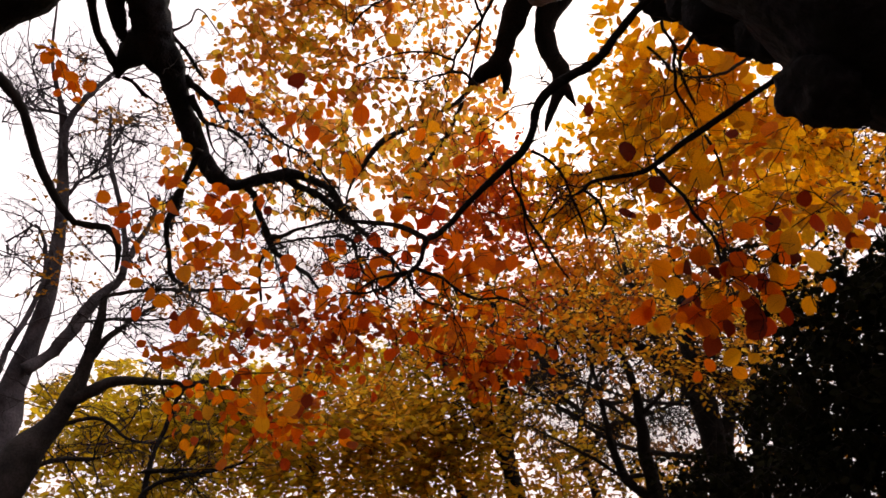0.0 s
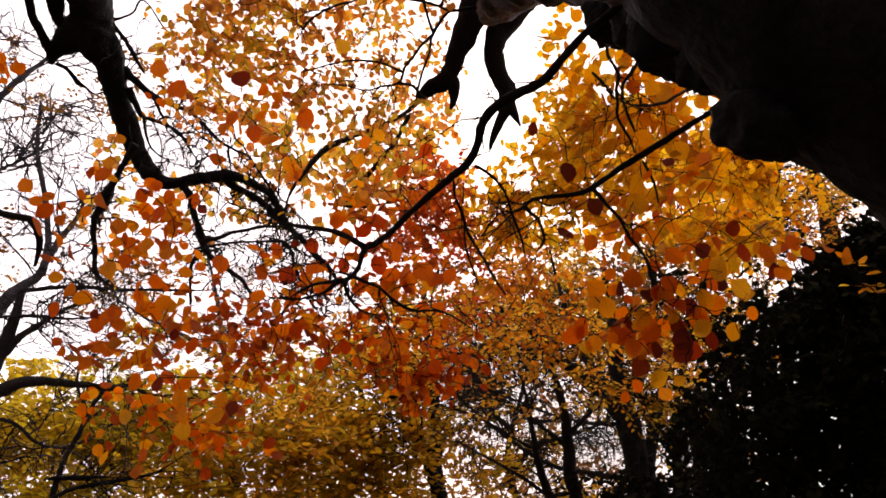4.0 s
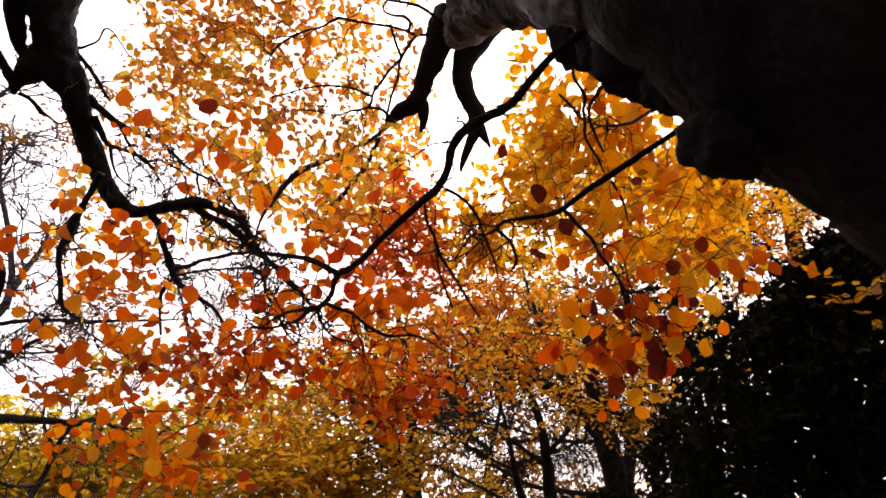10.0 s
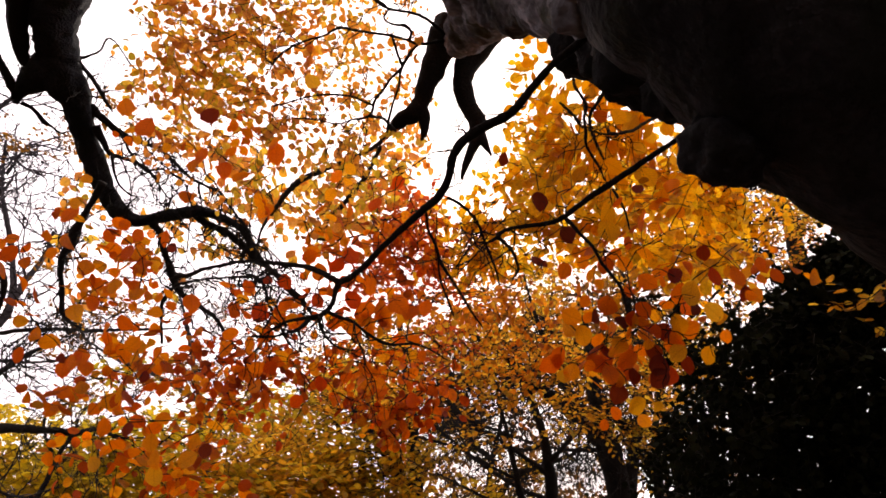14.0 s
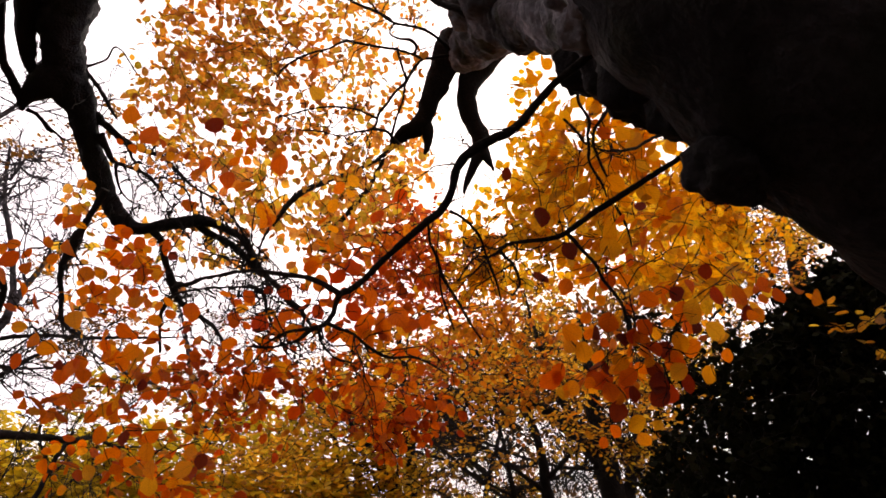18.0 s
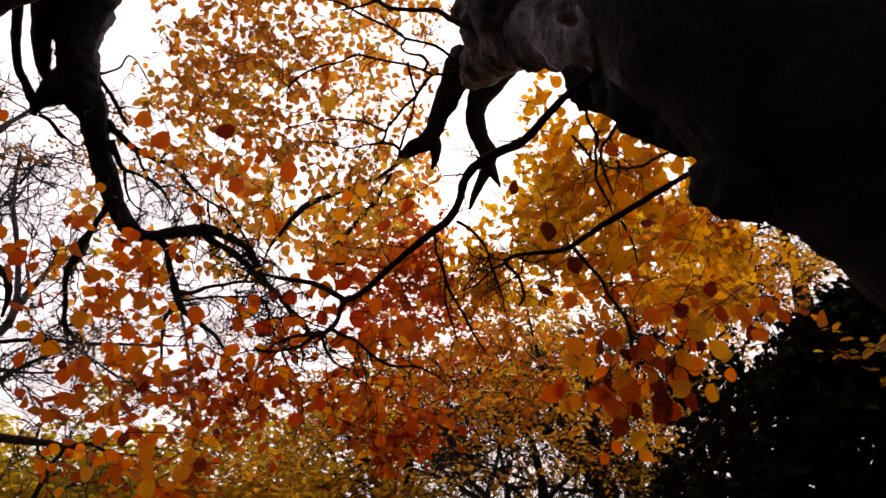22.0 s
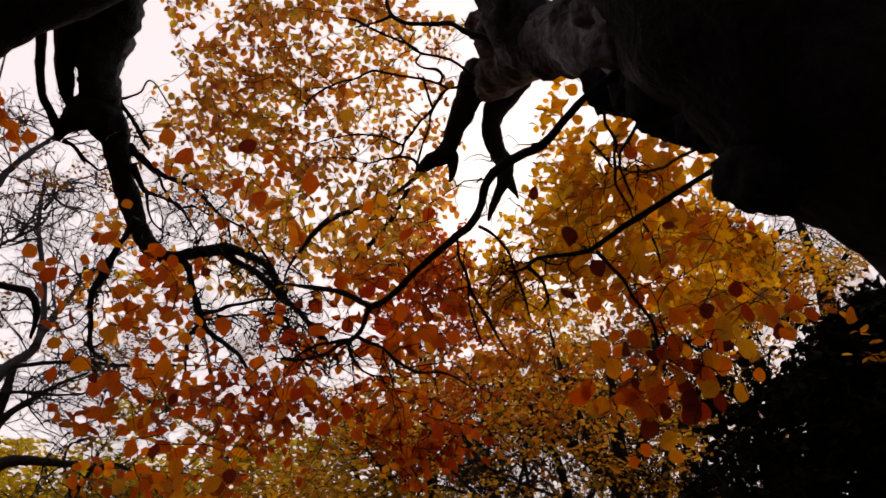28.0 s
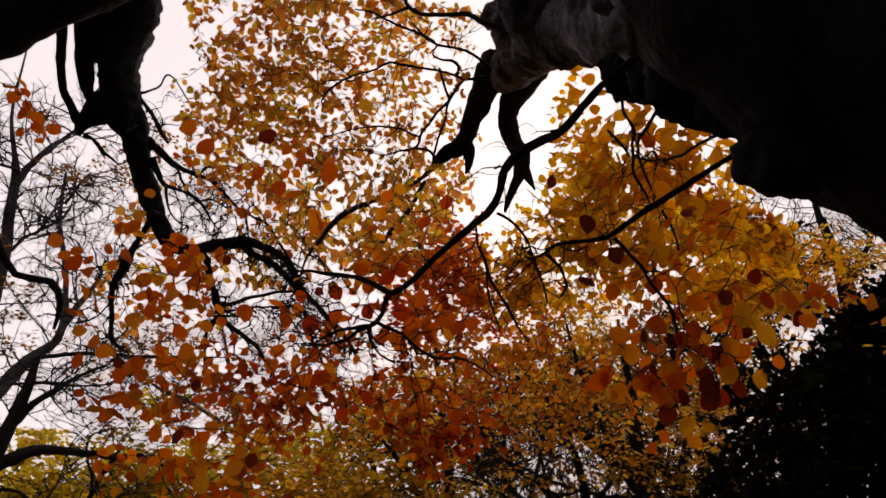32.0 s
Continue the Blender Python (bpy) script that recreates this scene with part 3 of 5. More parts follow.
STUB_C = [(-0.46, 4.33, 5.06, 0.027), (-0.64, 4.75, 5.24, 0.019), (-0.92, 5.20, 5.44, 0.021), (-1.28, 5.67, 5.65, 0.029), (-1.61, 6.12, 5.84, 0.034), (-1.88, 6.56, 5.95, 0.033), (-2.08, 6.96, 6.04, 0.027), (-2.32, 7.37, 6.08, 0.021), (-2.52, 7.82, 6.09, 0.015), (-2.66, 8.28, 6.10, 0.012)]
STUB_D = [(-0.70, 5.68, 5.95, 0.021), (-0.91, 6.23, 5.98, 0.025), (-1.11, 6.73, 6.12, 0.030), (-1.40, 7.27, 6.16, 0.032), (-1.63, 7.71, 6.25, 0.034), (-1.78, 8.08, 6.26, 0.019), (-1.89, 8.38, 6.27, 0.012)]
STUB_E = [(-1.22, 5.56, 4.79, 0.013), (-1.13, 5.58, 4.79, 0.013), (-1.01, 5.59, 4.80, 0.013), (-0.82, 5.59, 4.85, 0.008), (-0.69, 5.59, 4.88, 0.005)]
STUB_F = [(-0.00, 3.43, 5.13, 0.019), (-0.11, 3.41, 5.09, 0.012), (-0.20, 3.39, 5.06, 0.010), (-0.27, 3.35, 5.06, 0.009), (-0.38, 3.29, 5.04, 0.009), (-0.49, 3.24, 5.01, 0.009), (-0.62, 3.17, 4.97, 0.009), (-0.69, 3.14, 4.95, 0.009), (-0.79, 3.13, 4.87, 0.007), (-0.87, 3.11, 4.82, 0.007), (-0.96, 3.09, 4.74, 0.007), (-1.04, 3.09, 4.65, 0.007), (-1.08, 3.11, 4.56, 0.003)]
STUB_G = [(-0.00, 3.41, 5.15, 0.019), (-0.09, 3.30, 5.15, 0.011), (-0.19, 3.21, 5.14, 0.011), (-0.30, 3.14, 5.10, 0.009), (-0.38, 3.09, 5.07, 0.009), (-0.45, 3.01, 5.05, 0.007), (-0.520, 2.891, 5.041, 0.0052)]
NEAR_A = [(0.757, 1.107, 3.050, 0.0300), (0.509, 0.923, 2.731, 0.0161), (0.452, 0.962, 2.739, 0.0132), (0.369, 1.020, 2.741, 0.0106), (0.306, 1.081, 2.724, 0.0099), (0.268, 1.115, 2.711, 0.0095), (0.233, 1.145, 2.699, 0.0091), (0.204, 1.176, 2.682, 0.0092), (0.175, 1.208, 2.661, 0.0105), (0.144, 1.238, 2.642, 0.0106), (0.106, 1.257, 2.633, 0.0107), (0.077, 1.270, 2.626, 0.0124), (0.047, 1.287, 2.614, 0.0125), (0.025, 1.307, 2.597, 0.0114), (0.012, 1.329, 2.574, 0.0103), (0.006, 1.350, 2.553, 0.0098)] + [(-0.006, 1.371, 2.530, 0.0098), (-0.027, 1.389, 2.510, 0.0099), (-0.054, 1.404, 2.494, 0.0094), (-0.081, 1.420, 2.474, 0.0088), (-0.137, 1.449, 2.436, 0.0083), (-0.185, 1.476, 2.396, 0.0083), (-0.213, 1.490, 2.373, 0.0083), (-0.241, 1.500, 2.355, 0.0083), (-0.261, 1.503, 2.348, 0.0083), (-0.271, 1.513, 2.330, 0.0071), (-0.278, 1.527, 2.307, 0.0065), (-0.296, 1.537, 2.285, 0.0065), (-0.316, 1.541, 2.275, 0.0053), (-0.336, 1.543, 2.267, 0.0047), (-0.356, 1.550, 2.251, 0.0035), (-0.378, 1.554, 2.237, 0.0023)]
NEAR_B = [(-0.252, 1.453, 2.324, 0.0080), (-0.281, 1.457, 2.342, 0.0073), (-0.310, 1.461, 2.359, 0.0067), (-0.339, 1.466, 2.371, 0.0061), (-0.383, 1.475, 2.382, 0.0061), (-0.424, 1.482, 2.392, 0.0055), (-0.459, 1.488, 2.401, 0.0041), (-0.501, 1.496, 2.406, 0.0021)]
NEAR_C = [(-0.287, 1.513, 2.276, 0.0052), (-0.260, 1.537, 2.270, 0.0047), (-0.229, 1.561, 2.267, 0.0041), (-0.203, 1.588, 2.251, 0.0042), (-0.168, 1.618, 2.239, 0.0048), (-0.137, 1.637, 2.237, 0.0037), (-0.095, 1.655, 2.247, 0.0031), (-0.053, 1.678, 2.243, 0.0025), (-0.002, 1.713, 2.222, 0.0019)]
NEAR_D = [(-0.304, 1.496, 2.257, 0.0060), (-0.346, 1.507, 2.255, 0.0047), (-0.382, 1.517, 2.252, 0.0034), (-0.411, 1.528, 2.242, 0.0034), (-0.439, 1.541, 2.229, 0.0020)]
NEAR_E = [(0.596, 1.215, 2.604, 0.0081), (0.531, 1.251, 2.583, 0.0066), (0.502, 1.267, 2.571, 0.0066), (0.466, 1.287, 2.555, 0.0072), (0.430, 1.307, 2.537, 0.0072), (0.393, 1.325, 2.519, 0.0073), (0.355, 1.343, 2.501, 0.0073), (0.329, 1.354, 2.488, 0.0068), (0.297, 1.370, 2.467, 0.0068), (0.271, 1.381, 2.451, 0.0068), (0.238, 1.389, 2.441, 0.0057), (0.199, 1.393, 2.437, 0.0052), (0.159, 1.396, 2.434, 0.0046), (0.133, 1.399, 2.428, 0.0046), (0.113, 1.408, 2.411, 0.0040), (0.093, 1.411, 2.403, 0.0028), (0.074, 1.410, 2.402, 0.0017)]
NEAR_F = [(0.125, 1.506, 2.472, 0.0050), (0.149, 1.520, 2.457, 0.0043), (0.164, 1.531, 2.445, 0.0043), (0.174, 1.548, 2.425, 0.0036), (0.179, 1.562, 2.408, 0.0043), (0.165, 1.580, 2.390, 0.0029)]
NEAR_G = [(0.355, 1.504, 3.060, 0.0066), (0.382, 1.578, 3.082, 0.0060), (0.402, 1.653, 3.100, 0.0053), (0.437, 1.723, 3.118, 0.0055), (0.463, 1.785, 3.130, 0.0066), (0.471, 1.864, 3.143, 0.0049), (0.491, 1.943, 3.151, 0.0060), (0.508, 2.030, 3.158, 0.0052), (0.556, 2.129, 3.164, 0.0054), (0.590, 2.192, 3.167, 0.0044), (0.622, 2.268, 3.166, 0.0034)]
NEAR_H = [(0.480, 1.517, 3.010, 0.0074), (0.486, 1.619, 3.055, 0.0061), (0.489, 1.736, 3.102, 0.0064), (0.488, 1.835, 3.138, 0.0058), (0.511, 1.949, 3.166, 0.0050), (0.575, 2.114, 3.201, 0.0054), (0.625, 2.229, 3.220, 0.0034)]
NEAR_I = [(0.316, 1.575, 2.566, 0.0065), (0.346, 1.578, 2.524, 0.0052), (0.379, 1.577, 2.481, 0.0045), (0.396, 1.581, 2.436, 0.0044), (0.418, 1.580, 2.400, 0.0044), (0.435, 1.579, 2.367, 0.0043), (0.442, 1.582, 2.337, 0.0043), (0.445, 1.586, 2.293, 0.0030), (0.446, 1.589, 2.249, 0.0018)]
NEAR_J = [(0.543, 1.247, 2.661, 0.0046), (0.559, 1.417, 2.781, 0.0044), (0.564, 1.546, 2.866, 0.0048), (0.567, 1.665, 2.933, 0.0052), (0.556, 1.802, 3.027, 0.0046), (0.537, 1.920, 3.122, 0.0040), (0.518, 2.009, 3.209, 0.0031)]
FAR_F3 = [(4.12, 7.71, 6.90, 0.035), (4.03, 7.82, 6.80, 0.027), (3.98, 7.94, 6.66, 0.023), (3.87, 8.04, 6.58, 0.023), (3.79, 8.15, 6.47, 0.023), (3.72, 8.22, 6.41, 0.024), (3.87, 8.22, 6.28, 0.019), (4.00, 8.23, 6.15, 0.019), (4.10, 8.29, 5.95, 0.015), (4.19, 8.38, 5.70, 0.011)]
FAR_F4 = [(3.69, 7.93, 6.90, 0.020), (3.78, 7.99, 6.75, 0.019), (3.88, 8.04, 6.58, 0.019)]
NEAR_W = [(-3.900, 4.000, 8.200, 0.2600), (-5.200, 3.500, 8.500, 0.2200), (-6.68, 3.25, 7.95, 0.188), (-5.33, 3.28, 6.21, 0.079), (-4.46, 3.34, 5.32, 0.051), (-3.96, 3.62, 4.85, 0.043), (-3.78, 3.73, 4.62, 0.038), (-3.69, 3.86, 4.34, 0.036), (-3.56, 3.98, 4.07, 0.034), (-3.39, 4.09, 3.85, 0.027), (-3.13, 4.12, 3.81, 0.025), (-3.04, 4.18, 3.67, 0.021), (-3.06, 4.24, 3.50, 0.012)]
LIMB_W_K = [(-2.96, 6.56, 4.90, 0.027), (-2.79, 6.55, 4.93, 0.024), (-2.66, 6.53, 4.98, 0.021), (-2.48, 6.51, 5.01, 0.018), (-2.29, 6.48, 5.04, 0.018), (-2.09, 6.47, 5.04, 0.015)]
LIMB_W_L = [(-3.06, 6.81, 4.24, 0.015), (-3.05, 6.65, 4.46, 0.018), (-3.02, 6.54, 4.62, 0.021), (-2.89, 6.48, 4.76, 0.018), (-2.76, 6.47, 4.80, 0.012), (-2.57, 6.48, 4.84, 0.012), (-2.35, 6.49, 4.86, 0.012), (-2.13, 6.50, 4.87, 0.015), (-2.02, 6.52, 4.85, 0.015), (-1.96, 6.55, 4.75, 0.018), (-1.92, 6.59, 4.61, 0.018), (-1.84, 6.63, 4.48, 0.015), (-1.73, 6.66, 4.37, 0.009)]
LIMB_W_M = [(-3.52, 5.75, 5.95, 0.021), (-3.52, 5.85, 5.82, 0.015), (-3.48, 5.95, 5.70, 0.012), (-3.38, 6.05, 5.63, 0.009), (-3.27, 6.11, 5.64, 0.006)]
LIMB_W_N = [(-3.49, 5.34, 6.12, 0.026), (-3.35, 5.51, 6.03, 0.014), (-3.29, 5.64, 5.91, 0.015), (-3.22, 5.75, 5.82, 0.015), (-3.13, 5.82, 5.78, 0.015), (-3.01, 5.86, 5.82, 0.012), (-2.85, 5.97, 5.77, 0.009)]
STUB_H = [(-0.35, 3.11, 4.87, 0.009), (-0.33, 3.16, 4.82, 0.009), (-0.31, 3.21, 4.77, 0.009), (-0.29, 3.26, 4.73, 0.011), (-0.36, 3.30, 4.67, 0.009), (-0.42, 3.35, 4.61, 0.009), (-0.47, 3.39, 4.56, 0.009), (-0.50, 3.44, 4.49, 0.009), (-0.62, 3.45, 4.46, 0.007), (-0.71, 3.45, 4.43, 0.005), (-0.83, 3.42, 4.44, 0.005), (-0.97, 3.39, 4.43, 0.004)]
STUB_I = [(-0.19, 3.24, 4.90, 0.009), (-0.23, 3.28, 4.89, 0.011), (-0.28, 3.36, 4.87, 0.011), (-0.31, 3.42, 4.84, 0.009), (-0.33, 3.52, 4.80, 0.008), (-0.37, 3.62, 4.76, 0.008), (-0.41, 3.74, 4.71, 0.010), (-0.43, 3.83, 4.66, 0.008)]
STUB_J = [(-0.37, 3.07, 5.04, 0.007), (-0.40, 3.11, 5.00, 0.007), (-0.35, 3.14, 4.98, 0.007), (-0.27, 3.15, 4.98, 0.011), (-0.23, 3.18, 4.95, 0.011), (-0.25, 3.22, 4.91, 0.009)]
STUB_K = [(-0.48, 3.40, 4.54, 0.009), (-0.55, 3.38, 4.56, 0.007), (-0.62, 3.35, 4.57, 0.007), (-0.76, 3.33, 4.57, 0.007), (-0.89, 3.32, 4.54, 0.005), (-1.00, 3.32, 4.50, 0.005), (-1.11, 3.32, 4.46, 0.004)]
STUB_L = [(-0.52, 3.52, 4.55, 0.011), (-0.44, 3.64, 4.63, 0.011), (-0.40, 3.76, 4.66, 0.012), (-0.37, 3.83, 4.68, 0.012)]
STUB_M = [(0.230, 2.216, 4.114, 0.0159), (0.099, 2.253, 4.172, 0.0162), (0.003, 2.274, 4.256, 0.0179), (-0.068, 2.304, 4.325, 0.0154), (-0.136, 2.324, 4.410, 0.0129), (-0.218, 2.366, 4.461, 0.0131), (-0.325, 2.408, 4.512, 0.0119), (-0.407, 2.443, 4.573, 0.0121), (-0.477, 2.464, 4.657, 0.0123), (-0.509, 2.472, 4.761, 0.0109), (-0.530, 2.475, 4.872, 0.0095), (-0.559, 2.463, 5.007, 0.0065)]
STUB_N = [(-0.478, 2.475, 4.660, 0.0092), (-0.543, 2.507, 4.659, 0.0078), (-0.608, 2.534, 4.666, 0.0063), (-0.691, 2.561, 4.671, 0.0047)]
STUB_O = [(-0.389, 3.077, 5.074, 0.0092), (-0.432, 3.043, 5.080, 0.0092), (-0.522, 3.004, 5.094, 0.0091), (-0.611, 2.966, 5.104, 0.0091), (-0.711, 2.922, 5.125, 0.0072), (-0.787, 2.883, 5.138, 0.0072), (-0.890, 2.857, 5.132, 0.0053)]
NEAR_M = [(-0.322, 1.496, 2.248, 0.0040), (-0.352, 1.513, 2.230, 0.0040), (-0.388, 1.522, 2.222, 0.0033), (-0.430, 1.530, 2.217, 0.0027), (-0.471, 1.534, 2.222, 0.0020)]
NEAR_N = [(-0.308, 1.515, 2.262, 0.0040), (-0.305, 1.540, 2.247, 0.0041), (-0.293, 1.574, 2.229, 0.0034), (-0.267, 1.609, 2.219, 0.0028), (-0.229, 1.642, 2.224, 0.0021)]
NEAR_O = [(0.000, 1.407, 2.527, 0.0041), (0.035, 1.428, 2.519, 0.0041), (0.063, 1.453, 2.502, 0.0042), (0.081, 1.477, 2.483, 0.0035), (0.093, 1.505, 2.459, 0.0035), (0.108, 1.534, 2.432, 0.0036), (0.123, 1.562, 2.405, 0.0029), (0.132, 1.589, 2.377, 0.0022)]
NEAR_P = [(-0.051, 1.404, 2.493, 0.0034), (-0.047, 1.444, 2.460, 0.0034), (-0.029, 1.475, 2.435, 0.0042), (-0.020, 1.503, 2.410, 0.0042), (-0.006, 1.526, 2.390, 0.0042), (0.015, 1.551, 2.368, 0.0035), (0.036, 1.577, 2.343, 0.0036), (0.057, 1.605, 2.315, 0.0029), (0.085, 1.633, 2.286, 0.0022)]
NEAR_Q = [(-0.023, 1.496, 2.414, 0.0028), (-0.022, 1.533, 2.394, 0.0028), (-0.015, 1.569, 2.372, 0.0029), (-0.001, 1.609, 2.349, 0.0029), (0.015, 1.653, 2.320, 0.0022)]
NEAR_R = [(0.415, 1.960, 3.297, 0.0042), (0.446, 2.008, 3.311, 0.0053), (0.490, 2.078, 3.328, 0.0054), (0.536, 2.160, 3.341, 0.0045)]
FAR_F5 = [(2.80, 8.15, 7.11, 0.016), (3.10, 8.15, 6.94, 0.020), (3.36, 8.12, 6.82, 0.020), (3.60, 8.12, 6.67, 0.020), (3.73, 8.16, 6.50, 0.016)]
NEAR_T = [(0.456, 1.595, 2.673, 0.0039), (0.472, 1.596, 2.633, 0.0039), (0.484, 1.599, 2.590, 0.0031), (0.488, 1.603, 2.547, 0.0023)]
BARE_A = [(-8.17, 9.46, 1.95, 0.322), (-8.15, 9.49, 2.81, 0.268), (-8.10, 9.48, 3.47, 0.232), (-8.06, 9.46, 3.85, 0.200), (-8.01, 9.44, 4.20, 0.176), (-7.94, 9.40, 4.65, 0.138), (-7.89, 9.37, 4.95, 0.131), (-7.84, 9.32, 5.28, 0.127), (-7.79, 9.24, 5.64, 0.119), (-7.74, 9.12, 6.04, 0.110), (-7.70, 8.99, 6.43, 0.101), (-7.66, 8.86, 6.78, 0.097), (-7.63, 8.71, 7.12, 0.092), (-7.62, 8.56, 7.40, 0.083), (-7.58, 8.40, 7.73, 0.078), (-7.55, 8.24, 8.01, 0.069), (-7.56, 8.08, 8.23, 0.050), (-7.58, 7.89, 8.47, 0.036), (-7.58, 7.70, 8.71, 0.027), (-7.53, 7.51, 9.01, 0.023), (-7.43, 7.31, 9.34, 0.018), (-7.31, 7.06, 9.72, 0.013)]
BARE_A1 = [(-7.82, 9.29, 4.16, 0.113), (-7.69, 9.38, 4.32, 0.088), (-7.56, 9.45, 4.52, 0.098), (-7.45, 9.50, 4.74, 0.108), (-7.34, 9.53, 4.97, 0.109), (-7.25, 9.55, 5.20, 0.105), (-7.15, 9.57, 5.42, 0.092), (-7.00, 9.63, 5.61, 0.079), (-6.85, 9.66, 5.86, 0.066), (-6.82, 9.56, 6.21, 0.057), (-6.84, 9.42, 6.56, 0.047), (-6.88, 9.24, 6.90, 0.047), (-6.93, 9.07, 7.18, 0.043), (-6.98, 8.87, 7.50, 0.038), (-6.97, 8.67, 7.87, 0.028), (-6.92, 8.45, 8.28, 0.019)]
BARE_A2 = [(-7.51, 8.28, 7.84, 0.060), (-7.38, 8.20, 8.11, 0.055), (-7.22, 8.15, 8.34, 0.046), (-7.05, 8.13, 8.55, 0.042), (-6.89, 8.12, 8.72, 0.032), (-6.75, 8.09, 8.89, 0.023), (-6.66, 7.98, 9.09, 0.014)]
BARE_A3 = [(-6.82, 9.58, 5.85, 0.061), (-6.73, 9.56, 6.10, 0.057), (-6.63, 9.52, 6.37, 0.052), (-6.51, 9.51, 6.61, 0.043), (-6.41, 9.47, 6.87, 0.034), (-6.34, 9.37, 7.16, 0.019)]
BARE_A4 = [(-7.45, 8.17, 8.06, 0.023), (-7.63, 8.02, 8.04, 0.027), (-7.82, 7.88, 7.99, 0.027), (-7.95, 7.75, 7.99, 0.022), (-8.09, 7.61, 7.98, 0.018)]
BARE_A5 = [(-8.11, 9.04, 3.55, 0.062), (-8.07, 9.06, 4.10, 0.051), (-8.01, 9.07, 4.55, 0.048), (-7.91, 9.11, 4.92, 0.044), (-7.84, 9.11, 5.30, 0.040), (-7.78, 9.08, 5.62, 0.036), (-7.79, 8.98, 5.97, 0.032), (-7.83, 8.87, 6.22, 0.027), (-7.93, 8.74, 6.38, 0.023), (-8.09, 8.72, 6.24, 0.018), (-8.29, 8.67, 6.07, 0.013)]
BARE_B = [(-6.48, 7.61, 1.83, 0.306), (-6.37, 7.76, 2.40, 0.270), (-6.27, 7.84, 2.74, 0.214), (-6.15, 7.94, 3.00, 0.162), (-6.06, 8.00, 3.20, 0.133), (-6.00, 8.02, 3.42, 0.123), (-5.94, 8.04, 3.64, 0.103), (-5.90, 8.03, 3.89, 0.089), (-5.86, 8.02, 4.13, 0.075), (-5.82, 7.99, 4.38, 0.064), (-5.80, 7.95, 4.60, 0.053), (-5.78, 7.90, 4.82, 0.038)]
BARE_B1 = [(-5.96, 7.97, 3.36, 0.093), (-5.83, 8.07, 3.51, 0.088), (-5.69, 8.17, 3.63, 0.081), (-5.57, 8.27, 3.72, 0.071), (-5.41, 8.39, 3.76, 0.057), (-5.24, 8.53, 3.77, 0.050), (-5.05, 8.67, 3.80, 0.047), (-4.84, 8.83, 3.80, 0.039), (-4.65, 8.94, 3.88, 0.028), (-4.41, 9.12, 3.81, 0.020), (-4.11, 9.29, 3.85, 0.012)]
BARE_B2 = [(-5.89, 8.03, 3.85, 0.055), (-5.81, 8.06, 4.09, 0.052), (-5.73, 8.10, 4.27, 0.045), (-5.62, 8.16, 4.41, 0.038), (-5.50, 8.22, 4.57, 0.031), (-5.35, 8.30, 4.74, 0.024), (-5.13, 8.42, 4.93, 0.016)]
BARE_B3 = [(-6.07, 7.94, 3.05, 0.035), (-5.97, 8.03, 3.11, 0.029), (-5.81, 8.15, 3.20, 0.025), (-5.65, 8.27, 3.22, 0.022), (-5.54, 8.38, 3.15, 0.022), (-5.41, 8.50, 3.03, 0.019), (-5.25, 8.62, 2.99, 0.015), (-5.07, 8.74, 3.00, 0.011)]
BARE_B4 = [(-5.74, 7.83, 4.76, 0.029), (-5.58, 7.92, 4.83, 0.030), (-5.37, 8.05, 4.92, 0.028), (-5.07, 8.23, 5.00, 0.028), (-4.75, 8.41, 5.05, 0.026), (-4.42, 8.58, 5.13, 0.023), (-4.07, 8.74, 5.20, 0.019), (-3.74, 8.88, 5.27, 0.008)]
BARE_C = [(-5.63, 17.36, 3.03, 0.172), (-5.76, 16.55, 4.55, 0.119), (-5.82, 15.87, 5.84, 0.086), (-6.02, 15.31, 6.89, 0.060), (-6.16, 14.87, 7.71, 0.040), (-6.42, 14.37, 8.65, 0.027)]
BARE_C1 = [(-5.82, 15.93, 5.72, 0.060), (-5.06, 15.40, 6.51, 0.046), (-4.51, 14.93, 7.17, 0.033), (-4.09, 14.47, 7.83, 0.020)]
BARE_C2 = [(-5.89, 15.68, 6.19, 0.060), (-6.89, 15.24, 6.73, 0.046), (-7.75, 14.93, 7.03, 0.033), (-8.71, 14.50, 7.56, 0.019)]
FAR_A = [(-0.55, 16.27, 2.94, 0.211), (-0.78, 15.75, 3.93, 0.162), (-0.78, 15.22, 4.92, 0.137), (-0.90, 14.70, 5.90, 0.099), (-1.05, 14.18, 6.89, 0.062), (-1.17, 13.59, 7.99, 0.037)]
FAR_A1 = [(-0.78, 15.81, 3.82, 0.099), (-1.22, 15.32, 4.45, 0.080), (-1.70, 14.78, 5.18, 0.055), (-2.23, 14.31, 5.79, 0.030)]
FAR_B = [(3.24, 13.11, 2.50, 0.298), (2.96, 12.55, 3.55, 0.248), (2.74, 12.13, 4.34, 0.209), (2.54, 11.81, 4.96, 0.149), (2.44, 11.34, 5.83, 0.080), (2.24, 10.88, 6.71, 0.045)]
FAR_B1 = [(2.59, 11.90, 4.78, 0.109), (1.73, 11.62, 5.10, 0.089), (1.13, 11.29, 5.50, 0.068), (0.64, 11.01, 5.81, 0.044), (0.15, 10.78, 6.03, 0.024)]
FAR_B2 = [(3.04, 12.55, 3.55, 0.129), (3.26, 12.19, 4.45, 0.100), (3.39, 11.96, 5.10, 0.061), (3.72, 11.63, 5.94, 0.036)]
FAR_B3 = [(2.82, 12.27, 4.08, 0.099), (2.22, 11.78, 4.75, 0.069), (1.76, 11.20, 5.57, 0.049), (1.45, 10.72, 6.21, 0.034), (1.24, 10.29, 6.75, 0.019)]
